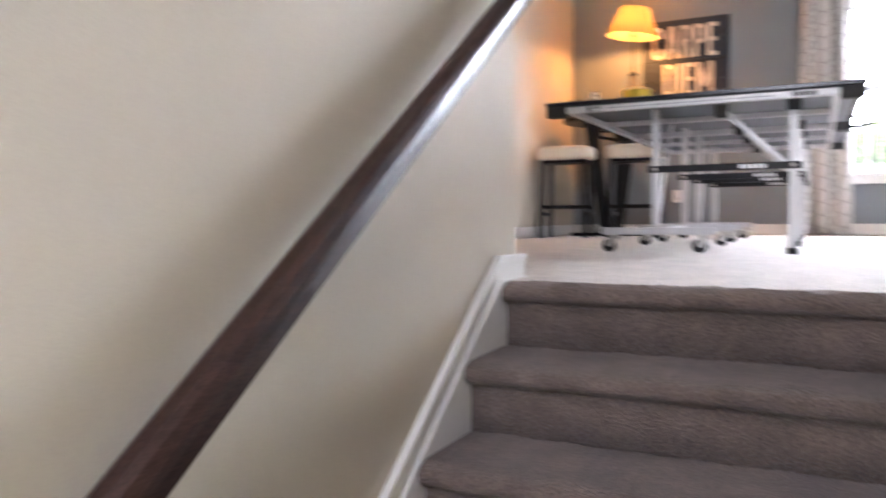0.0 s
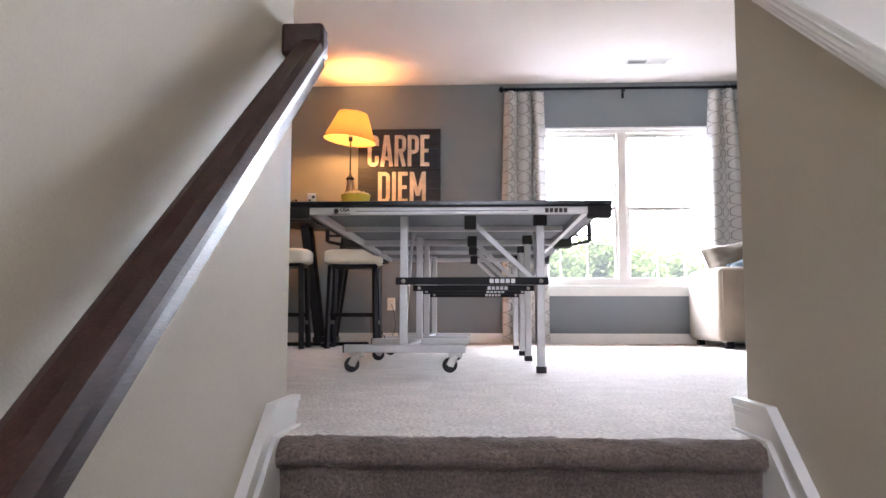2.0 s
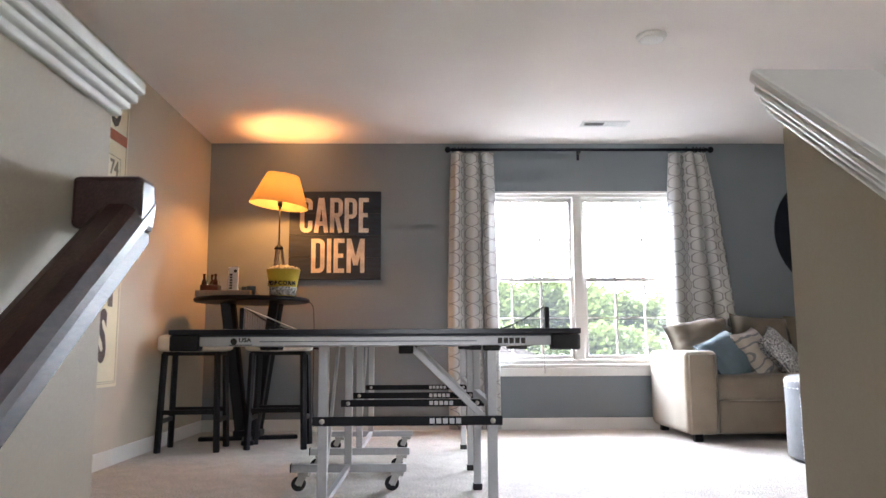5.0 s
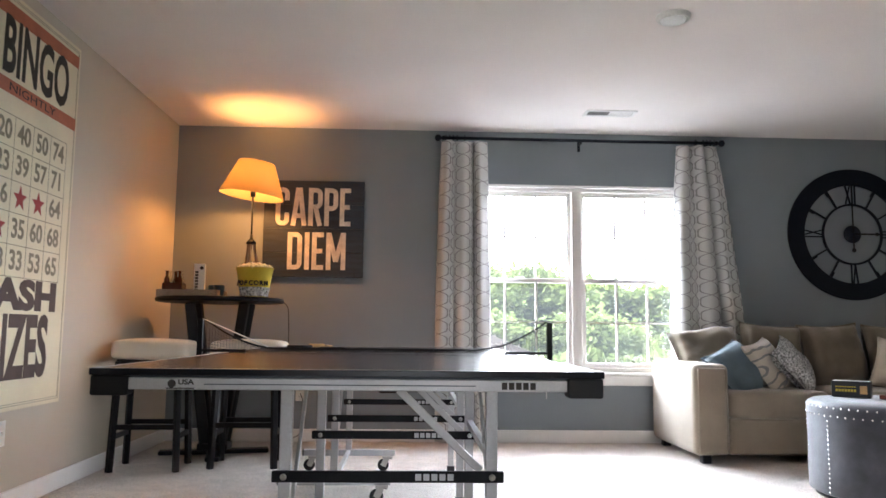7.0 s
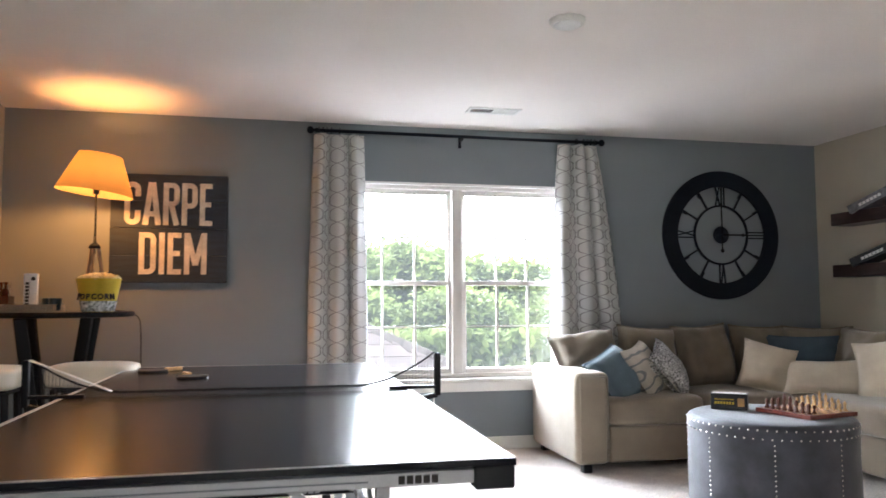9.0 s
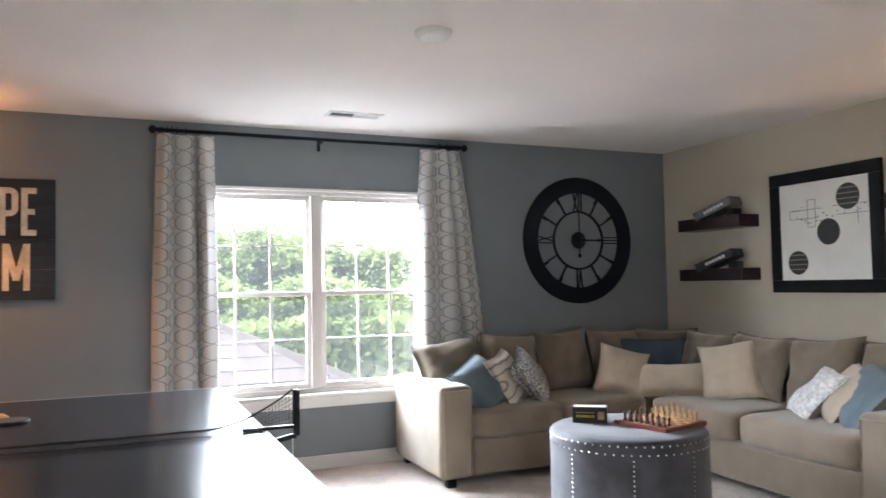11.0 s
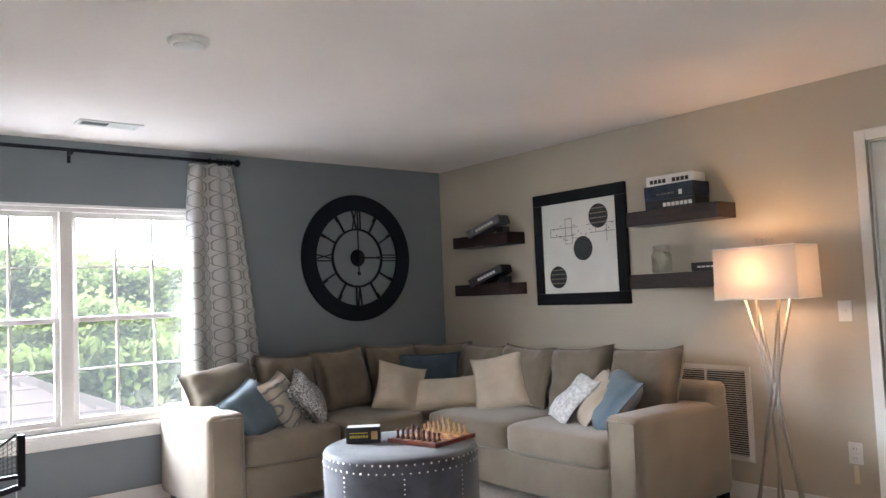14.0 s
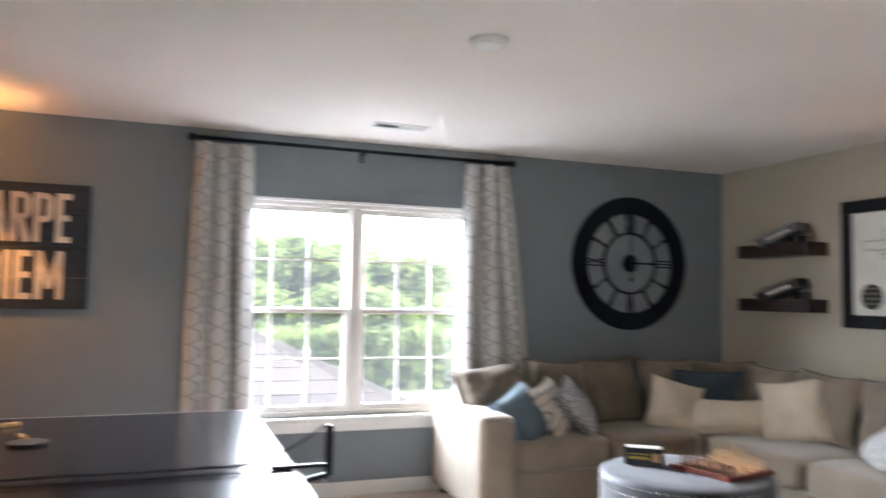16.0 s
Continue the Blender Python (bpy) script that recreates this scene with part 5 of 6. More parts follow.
r = root("glass_jar", pose(W - 0.11, -2.42, 1.3905), "clear glass jar with a metal screw lid", "jar")
lathe("jar", [(0.058, 0.0), (0.066, 0.006), (0.067, 0.12), (0.052, 0.142), (0.050, 0.15), (0.047, 0.15), (0.049, 0.140), (0.063, 0.118), (0.062, 0.008), (0.002, 0.006)], "jar", r, 32)
lathe("lid", [(0.054, 0.146), (0.056, 0.150), (0.056, 0.178), (0.053, 0.182)], "steel", r, 32)


def picture():
    y0, y1, z0, z1 = -2.09, -1.205, 1.195, 2.055
    r = root("framed_picture", pose(0, 0, 0), "black framed abstract print with dark discs", "picture")
    w = 0.088
    X = W - 0.035
    for a, b in (((X, y0, z0), (W - 0.001, y1, z0 + w)), ((X, y0, z1 - w), (W - 0.001, y1, z1)), ((X, y0, z0 + w), (W - 0.001, y0 + w, z1 - w)), ((X, y1 - w, z0 + w), (W - 0.001, y1, z1 - w))):
        box("frame", a, b, "black", r, 0.006)
    box("paper", (W - 0.026, y0 + w, z0 + w), (W - 0.002, y1 - w, z1 - w), "artpaper", r)
    X = W - 0.0262
    a, b, c, d = y1 - w, y0 + w, z1 - w, z0 + w
    turn = Matrix.Rotation(-math.pi / 2, 4, 'Y')
    for u, v, q in ((0.78, 0.19, 0.088), (0.56, 0.52, 0.090), (0.20, 0.82, 0.084)):
        lathe("print_disc", [(q, 0), (q, 0.0008)], "disc", r, 40, Matrix.Translation((X, a + (b - a) * u, c + (d - c) * v)) @ turn)
        boxes("print_stripe", [((X - 0.0012, a + (b - a) * u - q * math.sqrt(1 - t * t) * 0.9, c + (d - c) * v + t * q - 0.004), (X - 0.0002, a + (b - a) * u + q * math.sqrt(1 - t * t) * 0.9, c + (d - c) * v + t * q + 0.004)) for t in (-0.55, -0.15, 0.25, 0.65)], "greyink" if u != 0.56 else "disc", r)
    lines = []
    for u0, v0, u1, v1 in ((0.12, 0.28, 0.50, 0.28), (0.12, 0.37, 0.45, 0.37), (0.12, 0.28, 0.12, 0.37), (0.33, 0.18, 0.42, 0.18), (0.33, 0.18, 0.33, 0.46), (0.42, 0.18, 0.42, 0.46),
                           (0.62, 0.27, 0.98, 0.27), (0.66, 0.36, 0.98, 0.36), (0.74, 0.27, 0.74, 0.36), (0.88, 0.27, 0.88, 0.46), (0.33, 0.46, 0.42, 0.46)):
        ya, yb = sorted((a + (b - a) * u0, a + (b - a) * u1))
        za, zb = sorted((c + (d - c) * v0, c + (d - c) * v1))
        lines.append(((X - 0.0007, ya - 0.0015, za - 0.0015), (X + 0.0003, yb + 0.0015, zb + 0.0015)))
    boxes("print_lines", lines, "disc", r)
    rng = random.Random(8)
    dots = boxes("print_dots", [((X - 0.0009, y - 0.004, z - 0.004), (X + 0.0002, y + 0.004, z + 0.004)) for y, z in
                         [(a + (b - a) * (0.15 + 0.8 * rng.random()), c + (d - c) * (0.24 + 0.18 * rng.random())) for _ in range(24)]], "disc", r)
    tagged(dots, kind="stuff")


picture()


def grille():
    y0, y1, z0, z1 = -2.925, -2.33, 0.225, 0.80
    r = root("return_air_grille", pose(0, 0, 0), "white metal return air grille on the wall", "grille")
    boxes("frame", [((W - 0.012, y0, z0), (W - 0.001, y0 + 0.035, z1)), ((W - 0.012, y1 - 0.035, z0), (W - 0.001, y1, z1)), ((W - 0.012, y0 + 0.035, z0), (W - 0.001, y1 - 0.035, z0 + 0.03)), ((W - 0.012, y0 + 0.035, z1 - 0.03), (W - 0.001, y1 - 0.035, z1)), ((W - 0.011, -2.63, z0 + 0.03), (W - 0.001, -2.615, z1 - 0.03))], "plastic", r, 0.002)
    box("recess", (W - 0.003, y0 + 0.03, z0 + 0.03), (W - 0.0008, y1 - 0.03, z1 - 0.03), "dark", r)
    n = 38
    for k in range(n):
        z = z0 + 0.036 + (z1 - z0 - 0.072) * k / (n - 1)
        box("slat", (-0.005, y0 + 0.036, -0.0012), (0.005, y1 - 0.036, 0.0012), "plastic", r, turn=Matrix.Translation((W - 0.007, 0, z)) @ Matrix.Rotation(radians(35), 4, 'Y'))


grille()

# ceiling fittings
r = root("ceiling_vent", pose(3.265, -0.585, H), "white slotted ceiling air register", "vent")
boxes("frame", [((-0.185, -0.075, -0.008), (-0.16, 0.075, -0.0005)), ((0.16, -0.075, -0.008), (0.185, 0.075, -0.0005)), ((-0.16, -0.075, -0.008), (0.16, -0.05, -0.0005)), ((-0.16, 0.05, -0.008), (0.16, 0.075, -0.0005)), ((-0.006, -0.05, -0.008), (0.006, 0.05, -0.0005))], "plastic", r, 0.002)
box("recess", (-0.16, -0.05, -0.002), (0.16, 0.05, -0.0003), "dark", r)
for k in range(20):
    x = -0.15 + 0.30 * k / 19
    box("slat", (-0.006, -0.05, -0.0008), (0.006, 0.05, 0.0008), "plastic", r, turn=Matrix.Translation((x, 0, -0.005)) @ Matrix.Rotation(radians(-40 if x < 0 else 40), 4, 'Y'))
r = root("ceiling_light", pose(3.14, -2.26, H), "white flush disc ceiling light, unlit", "ceiling light")
lathe("trim_ring", [(0.085, -0.0005), (0.085, -0.010), (0.078, -0.022), (0.066, -0.026), (0.064, -0.020)], "plastic", r, 40)
lathe("lens", [(0.064, -0.019), (0.060, -0.030), (0.030, -0.036), (0.002, -0.037)], "lens", r, 40)


# ---- floor lamp ----
def floor_lamp():
    cx, cy = 6.075, -3.175
    r = root("floor_lamp", pose(cx, cy, 0), "lit floor lamp with crossed steel rods and white box shade", "lamp")
    rng = random.Random(3)
    for k in range(6):
        a = 2 * math.pi * k / 6 + 0.3
        b = a + radians(150)
        bar("rod", (0.13 * math.cos(a), 0.15 * math.sin(a), 0.012), (0.075 * math.cos(b), 0.15 * math.sin(b), 1.30), 0.008, "steel", r, round_n=10)
    lathe("base_ring", [(0.15, 0), (0.16, 0.003), (0.16, 0.010), (0.15, 0.013)], "steel", r, 40)
    for k in range(4):
        a = 2 * math.pi * k / 4 + 0.6
        bar("rod_tip", (0.012 * math.cos(a), 0.012 * math.sin(a), 1.30), (0.030 * math.cos(a), 0.045 * math.sin(a), 1.555), 0.005, "steel", r, round_n=8)
    lathe("socket", [(0.02, 1.27), (0.02, 1.33)], "plastic", r, 14)
    bm = bmesh.new()
    x, y, z0, z1 = 0.135, 0.245, 1.215, 1.505
    A = [bm.verts.new((sx * x, sy * y, z0)) for sx, sy in ((-1, -1), (1, -1), (1, 1), (-1, 1))]
    B = [bm.verts.new((sx * x * 0.97, sy * y * 0.98, z1)) for sx, sy in ((-1, -1), (1, -1), (1, 1), (-1, 1))]
    for k in range(4):
        bm.faces.new((A[k], A[(k + 1) % 4], B[(k + 1) % 4], B[k]))
    from_bm("shade", bm, "shade_white", r)
    for P, z in ((1.0, z0), (0.975, z1)):
        bm = bmesh.new()
        pts = [(-x * P, -y * P, z), (x * P, -y * P, z), (x * P, y * P, z), (-x * P, y * P, z)]
        for p, q in zip(pts, pts[1:] + pts[:1]):
            bm_bar(bm, p, q, 0.006, 0.003)
        from_bm("shade_rim", bm, "plastic", r)


floor_lamp()


# ---- sofa ----
def sofa():
    r = root("sectional_sofa", pose(0, 0, 0), "taupe microfibre corner sofa with loose back cushions", "sofa")
    FZ = 0.05
    yb, xb = -0.05, W - 0.09
    fy, fx = -0.90, 5.32
    ye = -2.83
    box("base", (3.95, fy + 0.02, FZ), (xb, yb, 0.29), "sofa", r, 0.02)
    box("base", (fx + 0.02, ye + 0.24, FZ), (xb, fy + 0.015, 0.29), "sofa", r, 0.02)
    # arms: tall padded slabs
    for a, b in (((3.702, fy - 0.025, FZ), (3.945, yb, 0.645)), ((fx - 0.025, ye, FZ), (xb, ye + 0.235, 0.61))):
        bm = bmesh.new()
        bm_box(bm, a, b, 0.045, None, 4)
        from_bm("arm", bm, "sofa", r, True)
        bm = bmesh.new()
    box("back_frame", (3.95, yb - 0.16, 0.29), (xb, yb + 0.002, 0.64), "sofa", r, 0.05, seg=4)
    box("back_frame", (xb - 0.20, ye + 0.005, 0.29), (xb + 0.002, yb - 0.165, 0.72), "sofa", r, 0.05, seg=4)
    for x0, x1 in ((3.95, 4.66), (4.665, 5.36)):
        c = puff("seat_cushion", (x1 - x0, 0.72, 0.19), "sofa", r, e=9, n=9, bulge=0.10, wrinkle=0.005, seed=x0)
        c.location = ((x0 + x1) / 2, fy + 0.355, 0.375)
    c = puff("seat_cushion", (0.80, 0.72, 0.19), "sofa", r, e=9, n=9, bulge=0.08, wrinkle=0.005, seed=9.1)
    c.location = (5.77, fy + 0.355, 0.373)
    for y0, y1 in ((-1.73, -0.915), (-2.585, -1.735)):
        c = puff("seat_cushion", (0.72, y1 - y0, 0.19), "sofa", r, e=9, n=9, bulge=0.10, wrinkle=0.005, seed=y0)
        c.location = (fx + 0.355, (y0 + y1) / 2, 0.375)
    # loose back cushions
    def back(x, y, rz, w, h, seed, tilt=-14, roll=0, up=0.0):
        c, pipe = pillow_part("back_cushion", "sofa_back_shaded", (w, h), 0.21, seed, r, 18, 6, 0.09, 2.2)
        from_bm("welt", pipe, "sofa_back_shaded", c, True)
        c.matrix_local = pose(x, y, 0.46 + h / 2 - 0.005 + up, 0, 0, rz) @ pose(0, 0, 0, 90 + tilt, 0, 0) @ pose(0, 0, 0, 0, 0, roll)
    for x, w, h, s, t in ((4.04, 0.52, 0.38, 1.0, -30), (4.52, 0.46, 0.47, 2.2, -12), (4.99, 0.47, 0.48, 3.1, -15), (5.48, 0.48, 0.47, 4.7, -12)):
        back(x, yb - 0.27, 0, w, h, s, t, {4.04: 5, 4.52: -4, 4.99: 3}.get(x, -2), 0.06 if x < 4.1 else 0.0)
    for y, w, h, s in ((-0.86, 0.48, 0.46, 5.3), (-1.37, 0.50, 0.46, 6.9), (-1.90, 0.52, 0.47, 7.7), (-2.42, 0.52, 0.45, 8.8)):
        back(xb - 0.27, y, -90, w, h, s, -16, {-1.90: 5, -2.42: 4}.get(y, -2), 0.03 if y < -2 else 0.0)
    back(5.93, yb - 0.33, -45, 0.52, 0.46, 9.9)
    for x, y in ((3.79, fy + 0.03), (3.79, yb - 0.06), (5.30 + 0.12, ye + 0.05), (xb - 0.06, ye + 0.05)):
        box("foot", (x - 0.03, y - 0.03, 0), (x + 0.03, y + 0.03, FZ + 0.005), "blackwood", r, 0.004)
    # welt cords along arm fronts
    bm = bmesh.new()
    for xa, xc, yy, zt in ((3.732, 3.915, fy - 0.027, 0.615),):
        pts = [(xa, yy, 0.08), (xa, yy, zt), (xc, yy, zt), (xc, yy, 0.08)]
        for p, q in zip(pts, pts[1:]):
            bm_bar(bm, p, q, 0.004, round_n=6)
    from_bm("welt", bm, "sofa", r, True)
    bm = bmesh.new()
    pts = [(fx - 0.027, ye + 0.03, 0.08), (fx - 0.027, ye + 0.03, 0.58), (fx - 0.027, ye + 0.205, 0.58), (fx - 0.027, ye + 0.205, 0.08)]
    for p, q in zip(pts, pts[1:]):
        bm_bar(bm, p, q, 0.004, round_n=6)
    from_bm("welt", bm, "sofa", r, True)


sofa()


def put_pillow(x, y, z, face, lean, spin):
    """Stands a pillow: face is the compass angle its front looks to, lean its slope back, spin its turn in its own plane."""
    return pose(x, y, z, 0, 0, face + 90) @ pose(0, 0, 0, 90 - lean, 0, 0) @ pose(0, 0, 0, 0, 0, spin)


pillow("blue", (0.44, 0.40), put_pillow(4.13, -0.64, 0.595, -70, 40, 24), "dusty blue throw pillow leaning on the sofa arm", 0.17, 1.3)
pillow("printed", (0.40, 0.40), put_pillow(4.37, -0.58, 0.615, -50, 30, 10), "beige and white patterned throw pillow on the sofa", 0.15, 2.6)
pillow("speckle", (0.40, 0.40), put_pillow(4.56, -0.59, 0.62, -42, 30, 18), "white and grey speckled throw pillow on the sofa", 0.14, 3.3)
pillow("beige", (0.37, 0.38), put_pillow(5.28, -0.68, 0.625, -112, 26, -16), "beige throw pillow in the sofa corner", 0.17, 4.1)
pillow("navyc", (0.52, 0.40), put_pillow(5.66, -0.56, 0.66, -125, 20, 0), "slate blue throw pillow in the sofa corner", 0.16, 5.2)
pillow("beige", (0.60, 0.27), put_pillow(5.56, -0.92, 0.57, -128, 28, 1), "long beige lumbar pillow in the sofa corner", 0.16, 6.4)
pillow("beige", (0.44, 0.44), put_pillow(5.77, -1.27, 0.655, -152, 26, 12), "cream throw pillow in the sofa corner", 0.17, 7.5)
pillow("whitec", (0.38, 0.38), put_pillow(5.70, -2.03, 0.60, -212, 42, -6), "white patterned throw pillow on the sofa", 0.14, 8.6)
pillow("beige", (0.40, 0.40), put_pillow(5.73, -2.19, 0.615, -214, 42, -6), "beige striped throw pillow on the sofa", 0.14, 9.7)
pillow("blue", (0.43, 0.43), put_pillow(5.70, -2.34, 0.61, -216, 40, -8), "dusty blue throw pillow against the sofa arm", 0.16, 10.8)


# ---- ottoman with games ----
OX, OY, OR, OH = 4.43, -1.87, 0.428, 0.50


def ottoman():
    r = root("ottoman", pose(OX, OY, 0), "round grey velvet ottoman with silver nailhead trim", "ottoman")
    bm = bmesh.new()
    prof = [(OR - 0.02, 0.02), (OR, 0.03), (OR, 0.15), (OR - 0.003, 0.30), (OR, OH - 0.05), (OR + 0.002, OH - 0.035), (OR - 0.008, OH - 0.014), (OR - 0.03, OH - 0.003), (OR - 0.12, OH + 0.002), (0.15, OH + 0.003), (0.01, OH - 0.002)]
    bm_lathe(bm, prof, 72)
    from_bm("upholstery", bm, "velvet", r, True)
    lathe("plinth", [(OR - 0.03, 0), (OR - 0.03, 0.021)], "black", r, 40)
    bm = bmesh.new()
    for row, z in enumerate((OH - 0.030, OH - 0.072)):
        for k in range(62):
            a = 2 * math.pi * (k + 0.5 * row) / 62
            m = Matrix.Translation((OR * math.cos(a), OR * math.sin(a), z)) @ Matrix.Rotation(a, 4, 'Z') @ Matrix.Rotation(math.pi / 2, 4, 'Y')
            bm_lathe(bm, [(0.0065, -0.002), (0.005, 0.003), (0.001, 0.0045)], 7, m)
    for k in range(8):
        a = 2 * math.pi * k / 8 + 0.20
        for q in range(16):
            m = Matrix.Translation((OR * math.cos(a), OR * math.sin(a), 0.04 + q * 0.024)) @ Matrix.Rotation(a, 4, 'Z') @ Matrix.Rotation(math.pi / 2, 4, 'Y')
            bm_lathe(bm, [(0.0060, -0.002), (0.005, 0.003), (0.001, 0.0045)], 7, m)
    tagged(from_bm("nailheads", bm, "nail", r, True), "silver nailheads", kind="stuff")


ottoman()


def chess():
    z = OH + 0.004
    base = pose(4.585, -1.955, z, 0, 0, 12)
    r = root("chess_board", base, "mahogany chess board on the ottoman", "chess board")
    s = 0.175
    box("frame", (-s, -s, 0), (s, s, 0.022), "mahogany", r, 0.003)
    c = 0.038
    for i in range(8):
        for j in range(8):
            if (i + j) % 2:
                box("square", (-4 * c + i * c, -4 * c + j * c, 0.022), (-3 * c + i * c, -3 * c + j * c, 0.0226), "lightwood" if (i + j) % 2 else "darkwood", r)
    made = {}
    pawn = [(0.011, 0), (0.012, 0.004), (0.006, 0.012), (0.0045, 0.024), (0.007, 0.027), (0.007, 0.030), (0.008, 0.035), (0.006, 0.041), (0.001, 0.043)]
    tall = [(0.013, 0), (0.014, 0.005), (0.008, 0.015), (0.0055, 0.038), (0.009, 0.043), (0.007, 0.046), (0.010, 0.058), (0.006, 0.062), (0.003, 0.070), (0.001, 0.072)]
    for colour, ranks in (("lightwood", (7, 6)), ("darkwood", (0, 1))):
        for kind, prof, j in (("tall", tall, ranks[0]), ("pawn", pawn, ranks[1])):
            for i in range(8):
                k = 1.0 if kind == "pawn" else (0.72, 0.82, 0.9, 1.12, 1.25, 0.9, 0.82, 0.72)[i]
                m = base @ pose(-3.5 * c + (j * c if True else 0), -3.5 * c + i * c, 0.0228)
                key = (kind, colour, k)
                if key in made:
                    copy_thing(made[key], m)
                else:
                    ob = lathe("chess_piece", [(q * (1 if kind == "pawn" else 1.0), h * k) for q, h in prof], colour, None, 12)
                    ob.matrix_world = m
                    made[key] = tagged(ob, ("pale boxwood" if colour == "lightwood" else "dark rosewood") + " chess piece standing on the board", "chess piece", "chess pieces")


chess()
r = root("game_box", pose(4.30, -1.70, OH + 0.004, 0, 0, -38), "black mancala game box with yellow lettering on the ottoman", "game box")
box("carton", (-0.095, -0.045, 0), (0.095, 0.045, 0.088), "boxdark", r, 0.002)
box("top_label", (-0.09, -0.04, 0.088), (0.09, 0.04, 0.0887), "boxwhite", r)
for k in range(7):
    box("letter_mark", (-0.075 + k * 0.015, -0.0458, 0.030), (-0.064 + k * 0.015, -0.0448, 0.044), "yellow", r)
for k in range(9):
    box("letter_mark", (-0.075 + k * 0.0115, -0.0458, 0.054), (-0.067 + k * 0.0115, -0.0448, 0.060), "yellow", r)
box("picture_print", (0.045, -0.0458, 0.02), (0.08, -0.0448, 0.065), "lightwood", r)

# ---- outdoors ----
GZ = -3.2
structure(add("ground", [(-900, -900, GZ), (900, -900, GZ), (900, 900, GZ), (-900, 900, GZ)], [(0, 1, 2, 3)], "grass"), "grass ground around the house", "ground")


def neighbour():
    """A lower hipped roof across the yard: courses of shingles on the near slope."""
    r = root("neighbour_house", pose(0, 0, 0), "neighbouring house with a tan shingled hip roof", "house")
    slope = 0.97
    ze = lambda y: 0.71 + slope * (y - 7.0)
    hip = lambda y: 3.12 - 2.17 * (y - 7.0)
    y0, y1 = 4.6, 8.4
    v = [(-8, y0, ze(y0)), (hip(y0), y0, ze(y0)), (hip(y1), y1, ze(y1)), (-8, y1, ze(y1)), (hip(y0), y0 + 8, ze(y0)), (-8, y0 + 8, ze(y0))]
    add("roof_deck", [(a, b + 0.03, c - 0.03) for a, b, c in v], [(0, 1, 2, 3), (1, 4, 2), (3, 2, 4, 5), (0, 5, 4, 1)], "shingle", r)
    boxes("wall", [((-7.8, y0 + 0.5, GZ), (hip(y0) - 0.5, y0 + 7.5, ze(y0) - 0.05))], "siding", r)
    rng = random.Random(5)
    n = 20
    for k in range(n):
        ya, yc = y0 + (y1 - y0) * k / n, y0 + (y1 - y0) * (k + 1.12) / n
        bm = bmesh.new()
        x = -2.5 + rng.random() * 0.3
        while x < hip(ya) - 0.02:
            w = min(0.32 + rng.random() * 0.12, hip(ya) - x)
            lift = 0.012 + rng.random() * 0.008
            cut = min(x + w - 0.006, hip(yc) + (hip(ya) - hip(yc)))
            xt = min(cut, max(x + 0.01, hip(min(yc, y1))))
            P = [(x, ya, ze(ya) + lift), (cut, ya, ze(ya) + lift), (xt, yc, ze(yc) + 0.002), (x if x < xt else xt - 0.01, yc, ze(yc) + 0.002)]
            top = [bm.verts.new(p) for p in P]
            low = [bm.verts.new((a, b, c - lift)) for a, b, c in P[:2]]
            bm.faces.new(top)
            bm.faces.new((low[0], low[1], top[1], top[0]))
            x += w
        from_bm("shingle_course", bm, "shingle", r)
    bm = bmesh.new()
    p, q = Vector((hip(y0), y0, ze(y0) + 0.02)), Vector((hip(y1), y1, ze(y1) + 0.02))
    for k in range(22):
        a, b = p.lerp(q, k / 22), p.lerp(q, (k + 1.1) / 22)
        bm_bar(bm, a + Vector((0, 0, 0.012)), b, 0.16, 0.012)
    from_bm("hip_cap", bm, "shingle", r)
    bar("vent_pipe", (4.15, 7.4, 0.0), (4.15, 7.4, 0.42), 0.035, "siding", r, round_n=14)


neighbour()


def tree(x, y, h, spread, seed, leaves=9000):
    rng = random.Random(seed)
    r = root("tree", pose(x, y, GZ), "leafy green broadleaf tree behind the neighbouring roof", "tree", "trees behind the house")
    bm = bmesh.new()
    tips = []

    def limb(p, d, length, rad, depth):
        q = p + d * length
        m = Matrix.Translation(p) @ d.to_track_quat('Z', 'X').to_matrix().to_4x4()
        bm_lathe(bm, [(rad, 0), (rad * 0.65, length)], 6, m)
        if depth == 0:
            tips.append(q)
            return
        for _ in range(4 if depth > 1 else 3):
            nd = (d + Vector((rng.uniform(-1, 1), rng.uniform(-1, 1), rng.uniform(-0.25, 0.7))) * 0.75).normalized()
            limb(q, nd, length * rng.uniform(0.55, 0.8), rad * 0.55, depth - 1)

    limb(Vector((0, 0, 0)), Vector((0, 0, 1)), h * 0.30, h * 0.018, 3)
    # bring the crown to its height
    k = (h - 0.55 * spread) / max(t.z for t in tips)
    bmesh.ops.scale(bm, vec=(k, k, k), verts=bm.verts)
    tips = [t * k for t in tips]
    from_bm("trunk", bm, "bark", r, True)
    verts, faces = [], []
    for _ in range(leaves):
        t = rng.choice(tips)
        p = t + Vector((rng.gauss(0, 0.40), rng.gauss(0, 0.40), rng.gauss(-0.1, 0.34))) * spread
        u = Vector((rng.gauss(0, 1), rng.gauss(0, 1), rng.gauss(0, 0.5))).normalized()
        w = u.cross(Vector((rng.gauss(0, 1), rng.gauss(0, 1), rng.gauss(0, 1)))).normalized()
        s = rng.uniform(0.12, 0.27)
        b = len(verts)
        verts += [p - u * s, p + w * s * 0.5, p + u * s, p - w * s * 0.5]
        faces.append((b, b + 1, b + 2, b + 3))
    tagged(add("leaves", verts, faces, "leaf", r), kind="stuff")


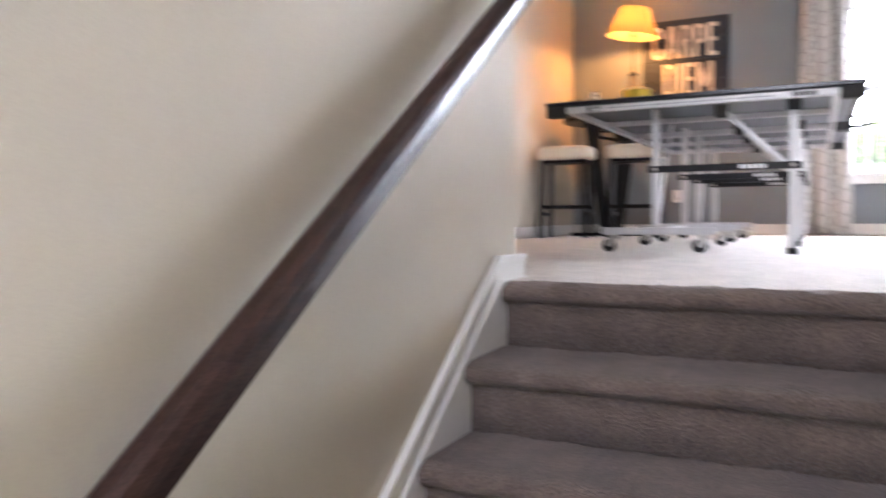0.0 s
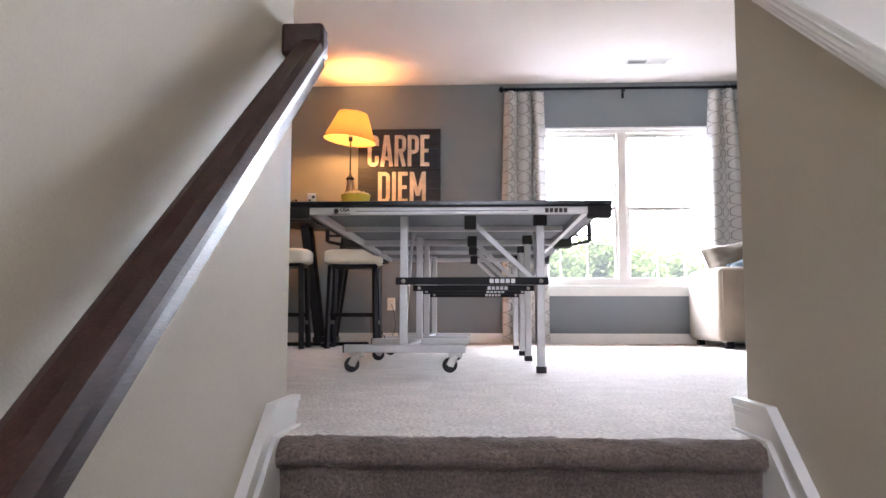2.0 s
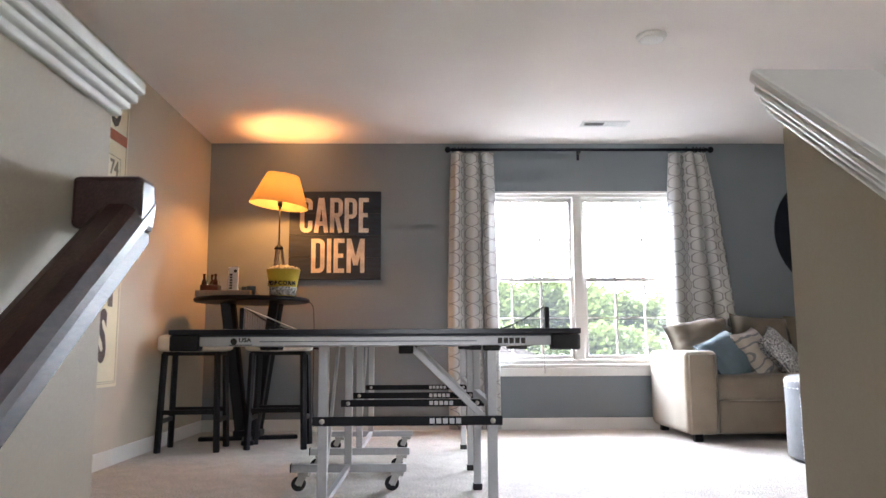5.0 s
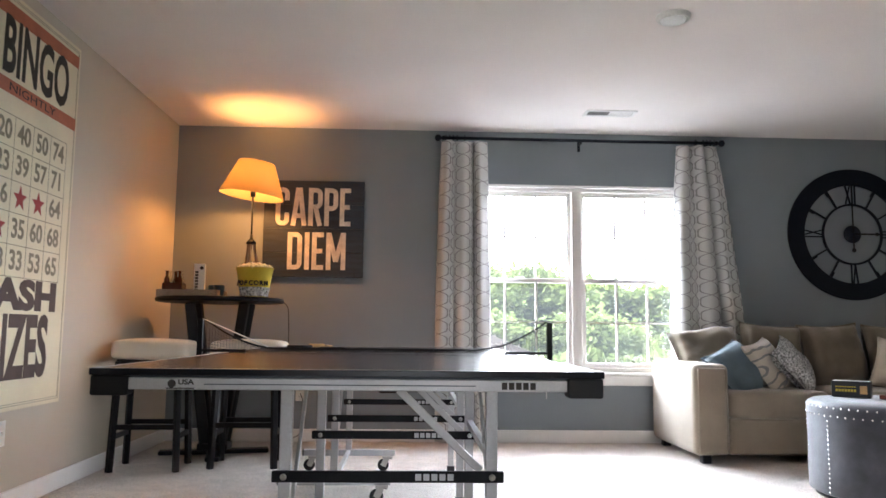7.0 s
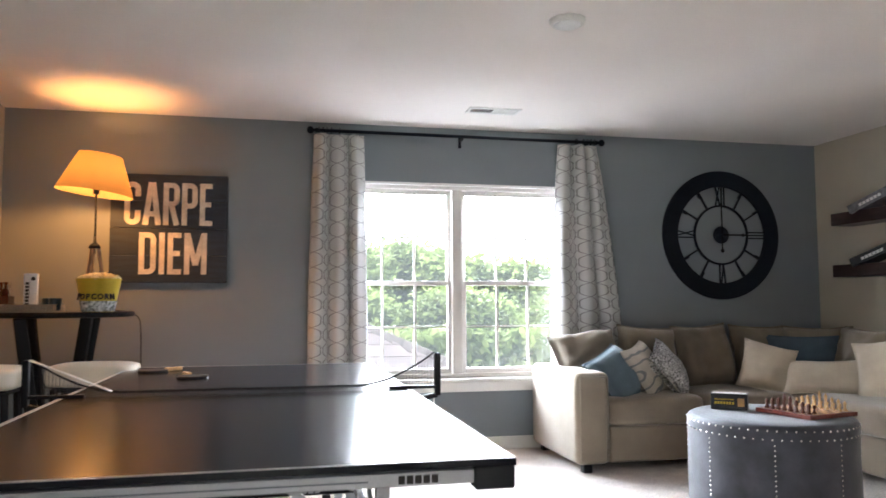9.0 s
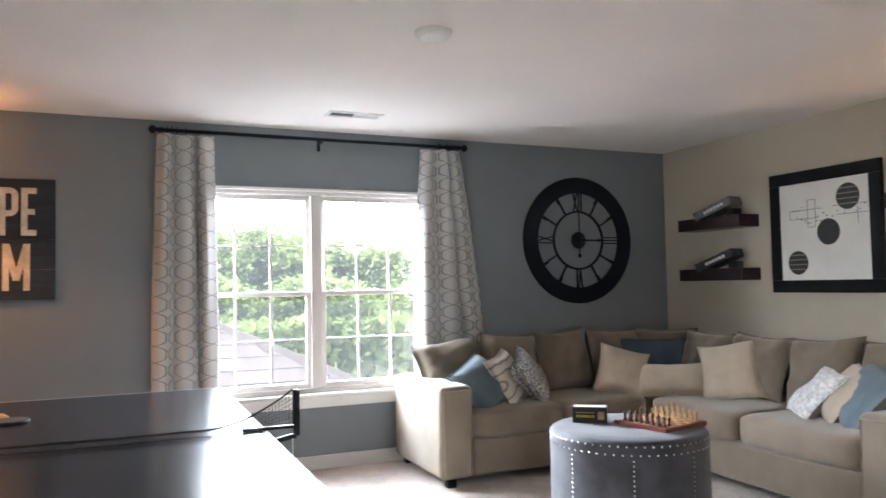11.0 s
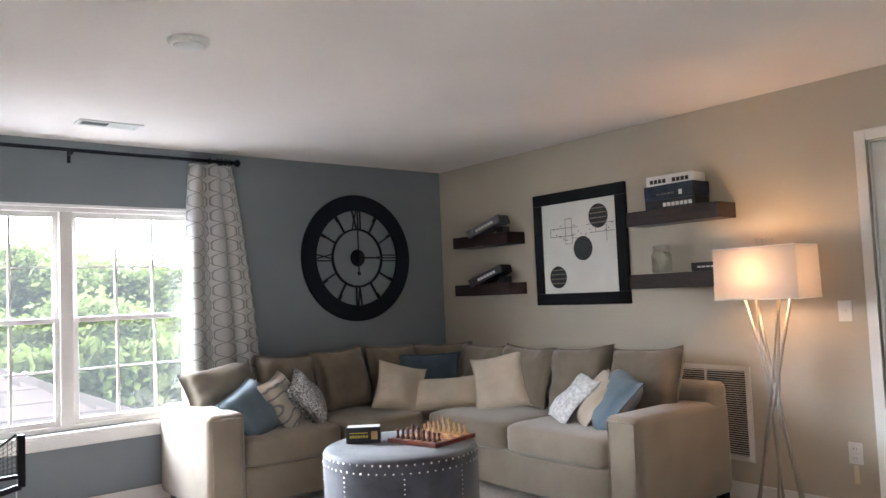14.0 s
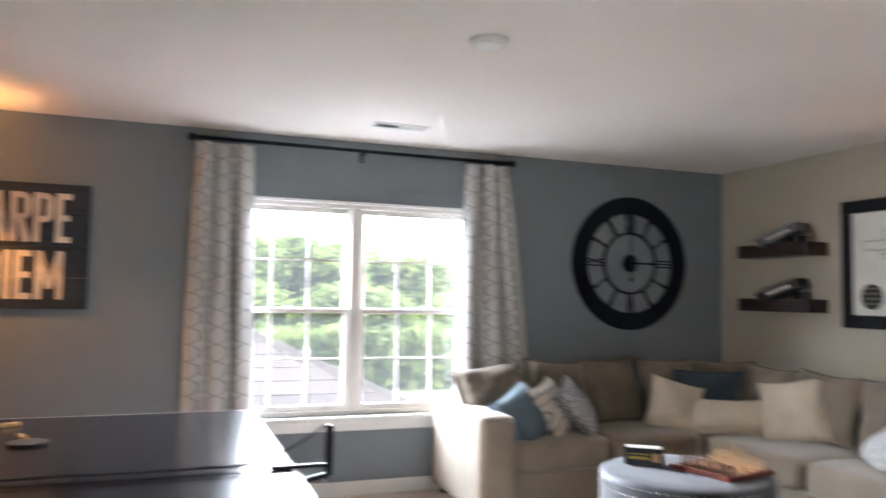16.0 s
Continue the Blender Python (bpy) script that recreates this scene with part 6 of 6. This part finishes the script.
for i, (x, y, h, s) in enumerate(((5.0, 39, 8.1, 1.5), (8.6, 41, 8.5, 1.6), (11.6, 40, 7.9, 1.4), (14.2, 42, 6.9, 1.4), (16.6, 40, 7.3, 1.4), (19.6, 42, 6.3, 1.3), (23.0, 40, 6.0, 1.4), (27.5, 42, 6.6, 1.5),
                                  (1.0, 41, 7.8, 1.5), (-4.0, 40, 7.6, 1.6), (6.5, 34, 5.0, 1.3), (10.0, 33, 4.9, 1.3), (13.2, 34, 4.8, 1.3), (16.8, 33, 4.7, 1.3), (20.5, 34, 4.5, 1.3), (24.5, 34, 4.4, 1.3), (2.5, 33, 5.0, 1.3), (32.0, 40, 6.3, 1.5))):
    tree(x, y, h, s, i + 11)

# far wood: a belt of foliage behind the single trees
rng = random.Random(77)
verts, faces = [], []
for k in range(36000):
    x, y = rng.uniform(-20, 60), rng.uniform(45, 52)
    crown = 2.4 + 1.3 * noise.noise((x * 0.16, y * 0.2, 3.0)) + 0.5 * noise.noise((x * 0.6, 0, 9.0)) - 0.03 * max(0.0, x - 12)
    p = Vector((x, y, GZ + (crown - GZ) * rng.random() ** 0.8))
    u = Vector((rng.gauss(0, 1), rng.gauss(0, 0.6), rng.gauss(0, 1))).normalized()
    w = u.cross(Vector((rng.gauss(0, 1), rng.gauss(0, 1), rng.gauss(0, 1)))).normalized()
    s = rng.uniform(0.35, 0.75)
    c = len(verts)
    verts += [p - u * s, p + w * s * 0.6, p + u * s, p - w * s * 0.6]
    faces.append((c, c + 1, c + 2, c + 3))
# undergrowth at the foot of the trees
for k in range(26000):
    x, y = rng.uniform(-12, 42), rng.uniform(29, 37)
    crown = -0.2 + 0.9 * noise.noise((x * 0.3, y * 0.3, 5.0)) + 0.4 * noise.noise((x * 1.1, 0, 2.0))
    p = Vector((x, y, GZ + (crown - GZ) * rng.random() ** 0.8))
    u = Vector((rng.gauss(0, 1), rng.gauss(0, 0.6), rng.gauss(0, 1))).normalized()
    w = u.cross(Vector((rng.gauss(0, 1), rng.gauss(0, 1), rng.gauss(0, 1)))).normalized()
    s = rng.uniform(0.18, 0.42)
    c = len(verts)
    verts += [p - u * s, p + w * s * 0.6, p + u * s, p - w * s * 0.6]
    faces.append((c, c + 1, c + 2, c + 3))
tagged(add("far_woods", verts, faces, "leaf"), "dense green woodland beyond the yard", "woods", kind="stuff")

# far haze: the bright overcast sky low in the north, all round from east to west
n = 24
verts, faces = [], []
for k in range(n + 1):
    a = math.pi * k / n
    for q, z in ((95, GZ), (95, 40), (70, 75)):
        verts.append((3 + q * math.cos(a), q * math.sin(a), z))
for k in range(n):
    for j in (0, 1):
        c = 3 * k + j
        faces.append((c, c + 1, c + 4, c + 3))
structure(add("backdrop", verts, faces, "haze", None, True), "bright white overcast sky", "sky")
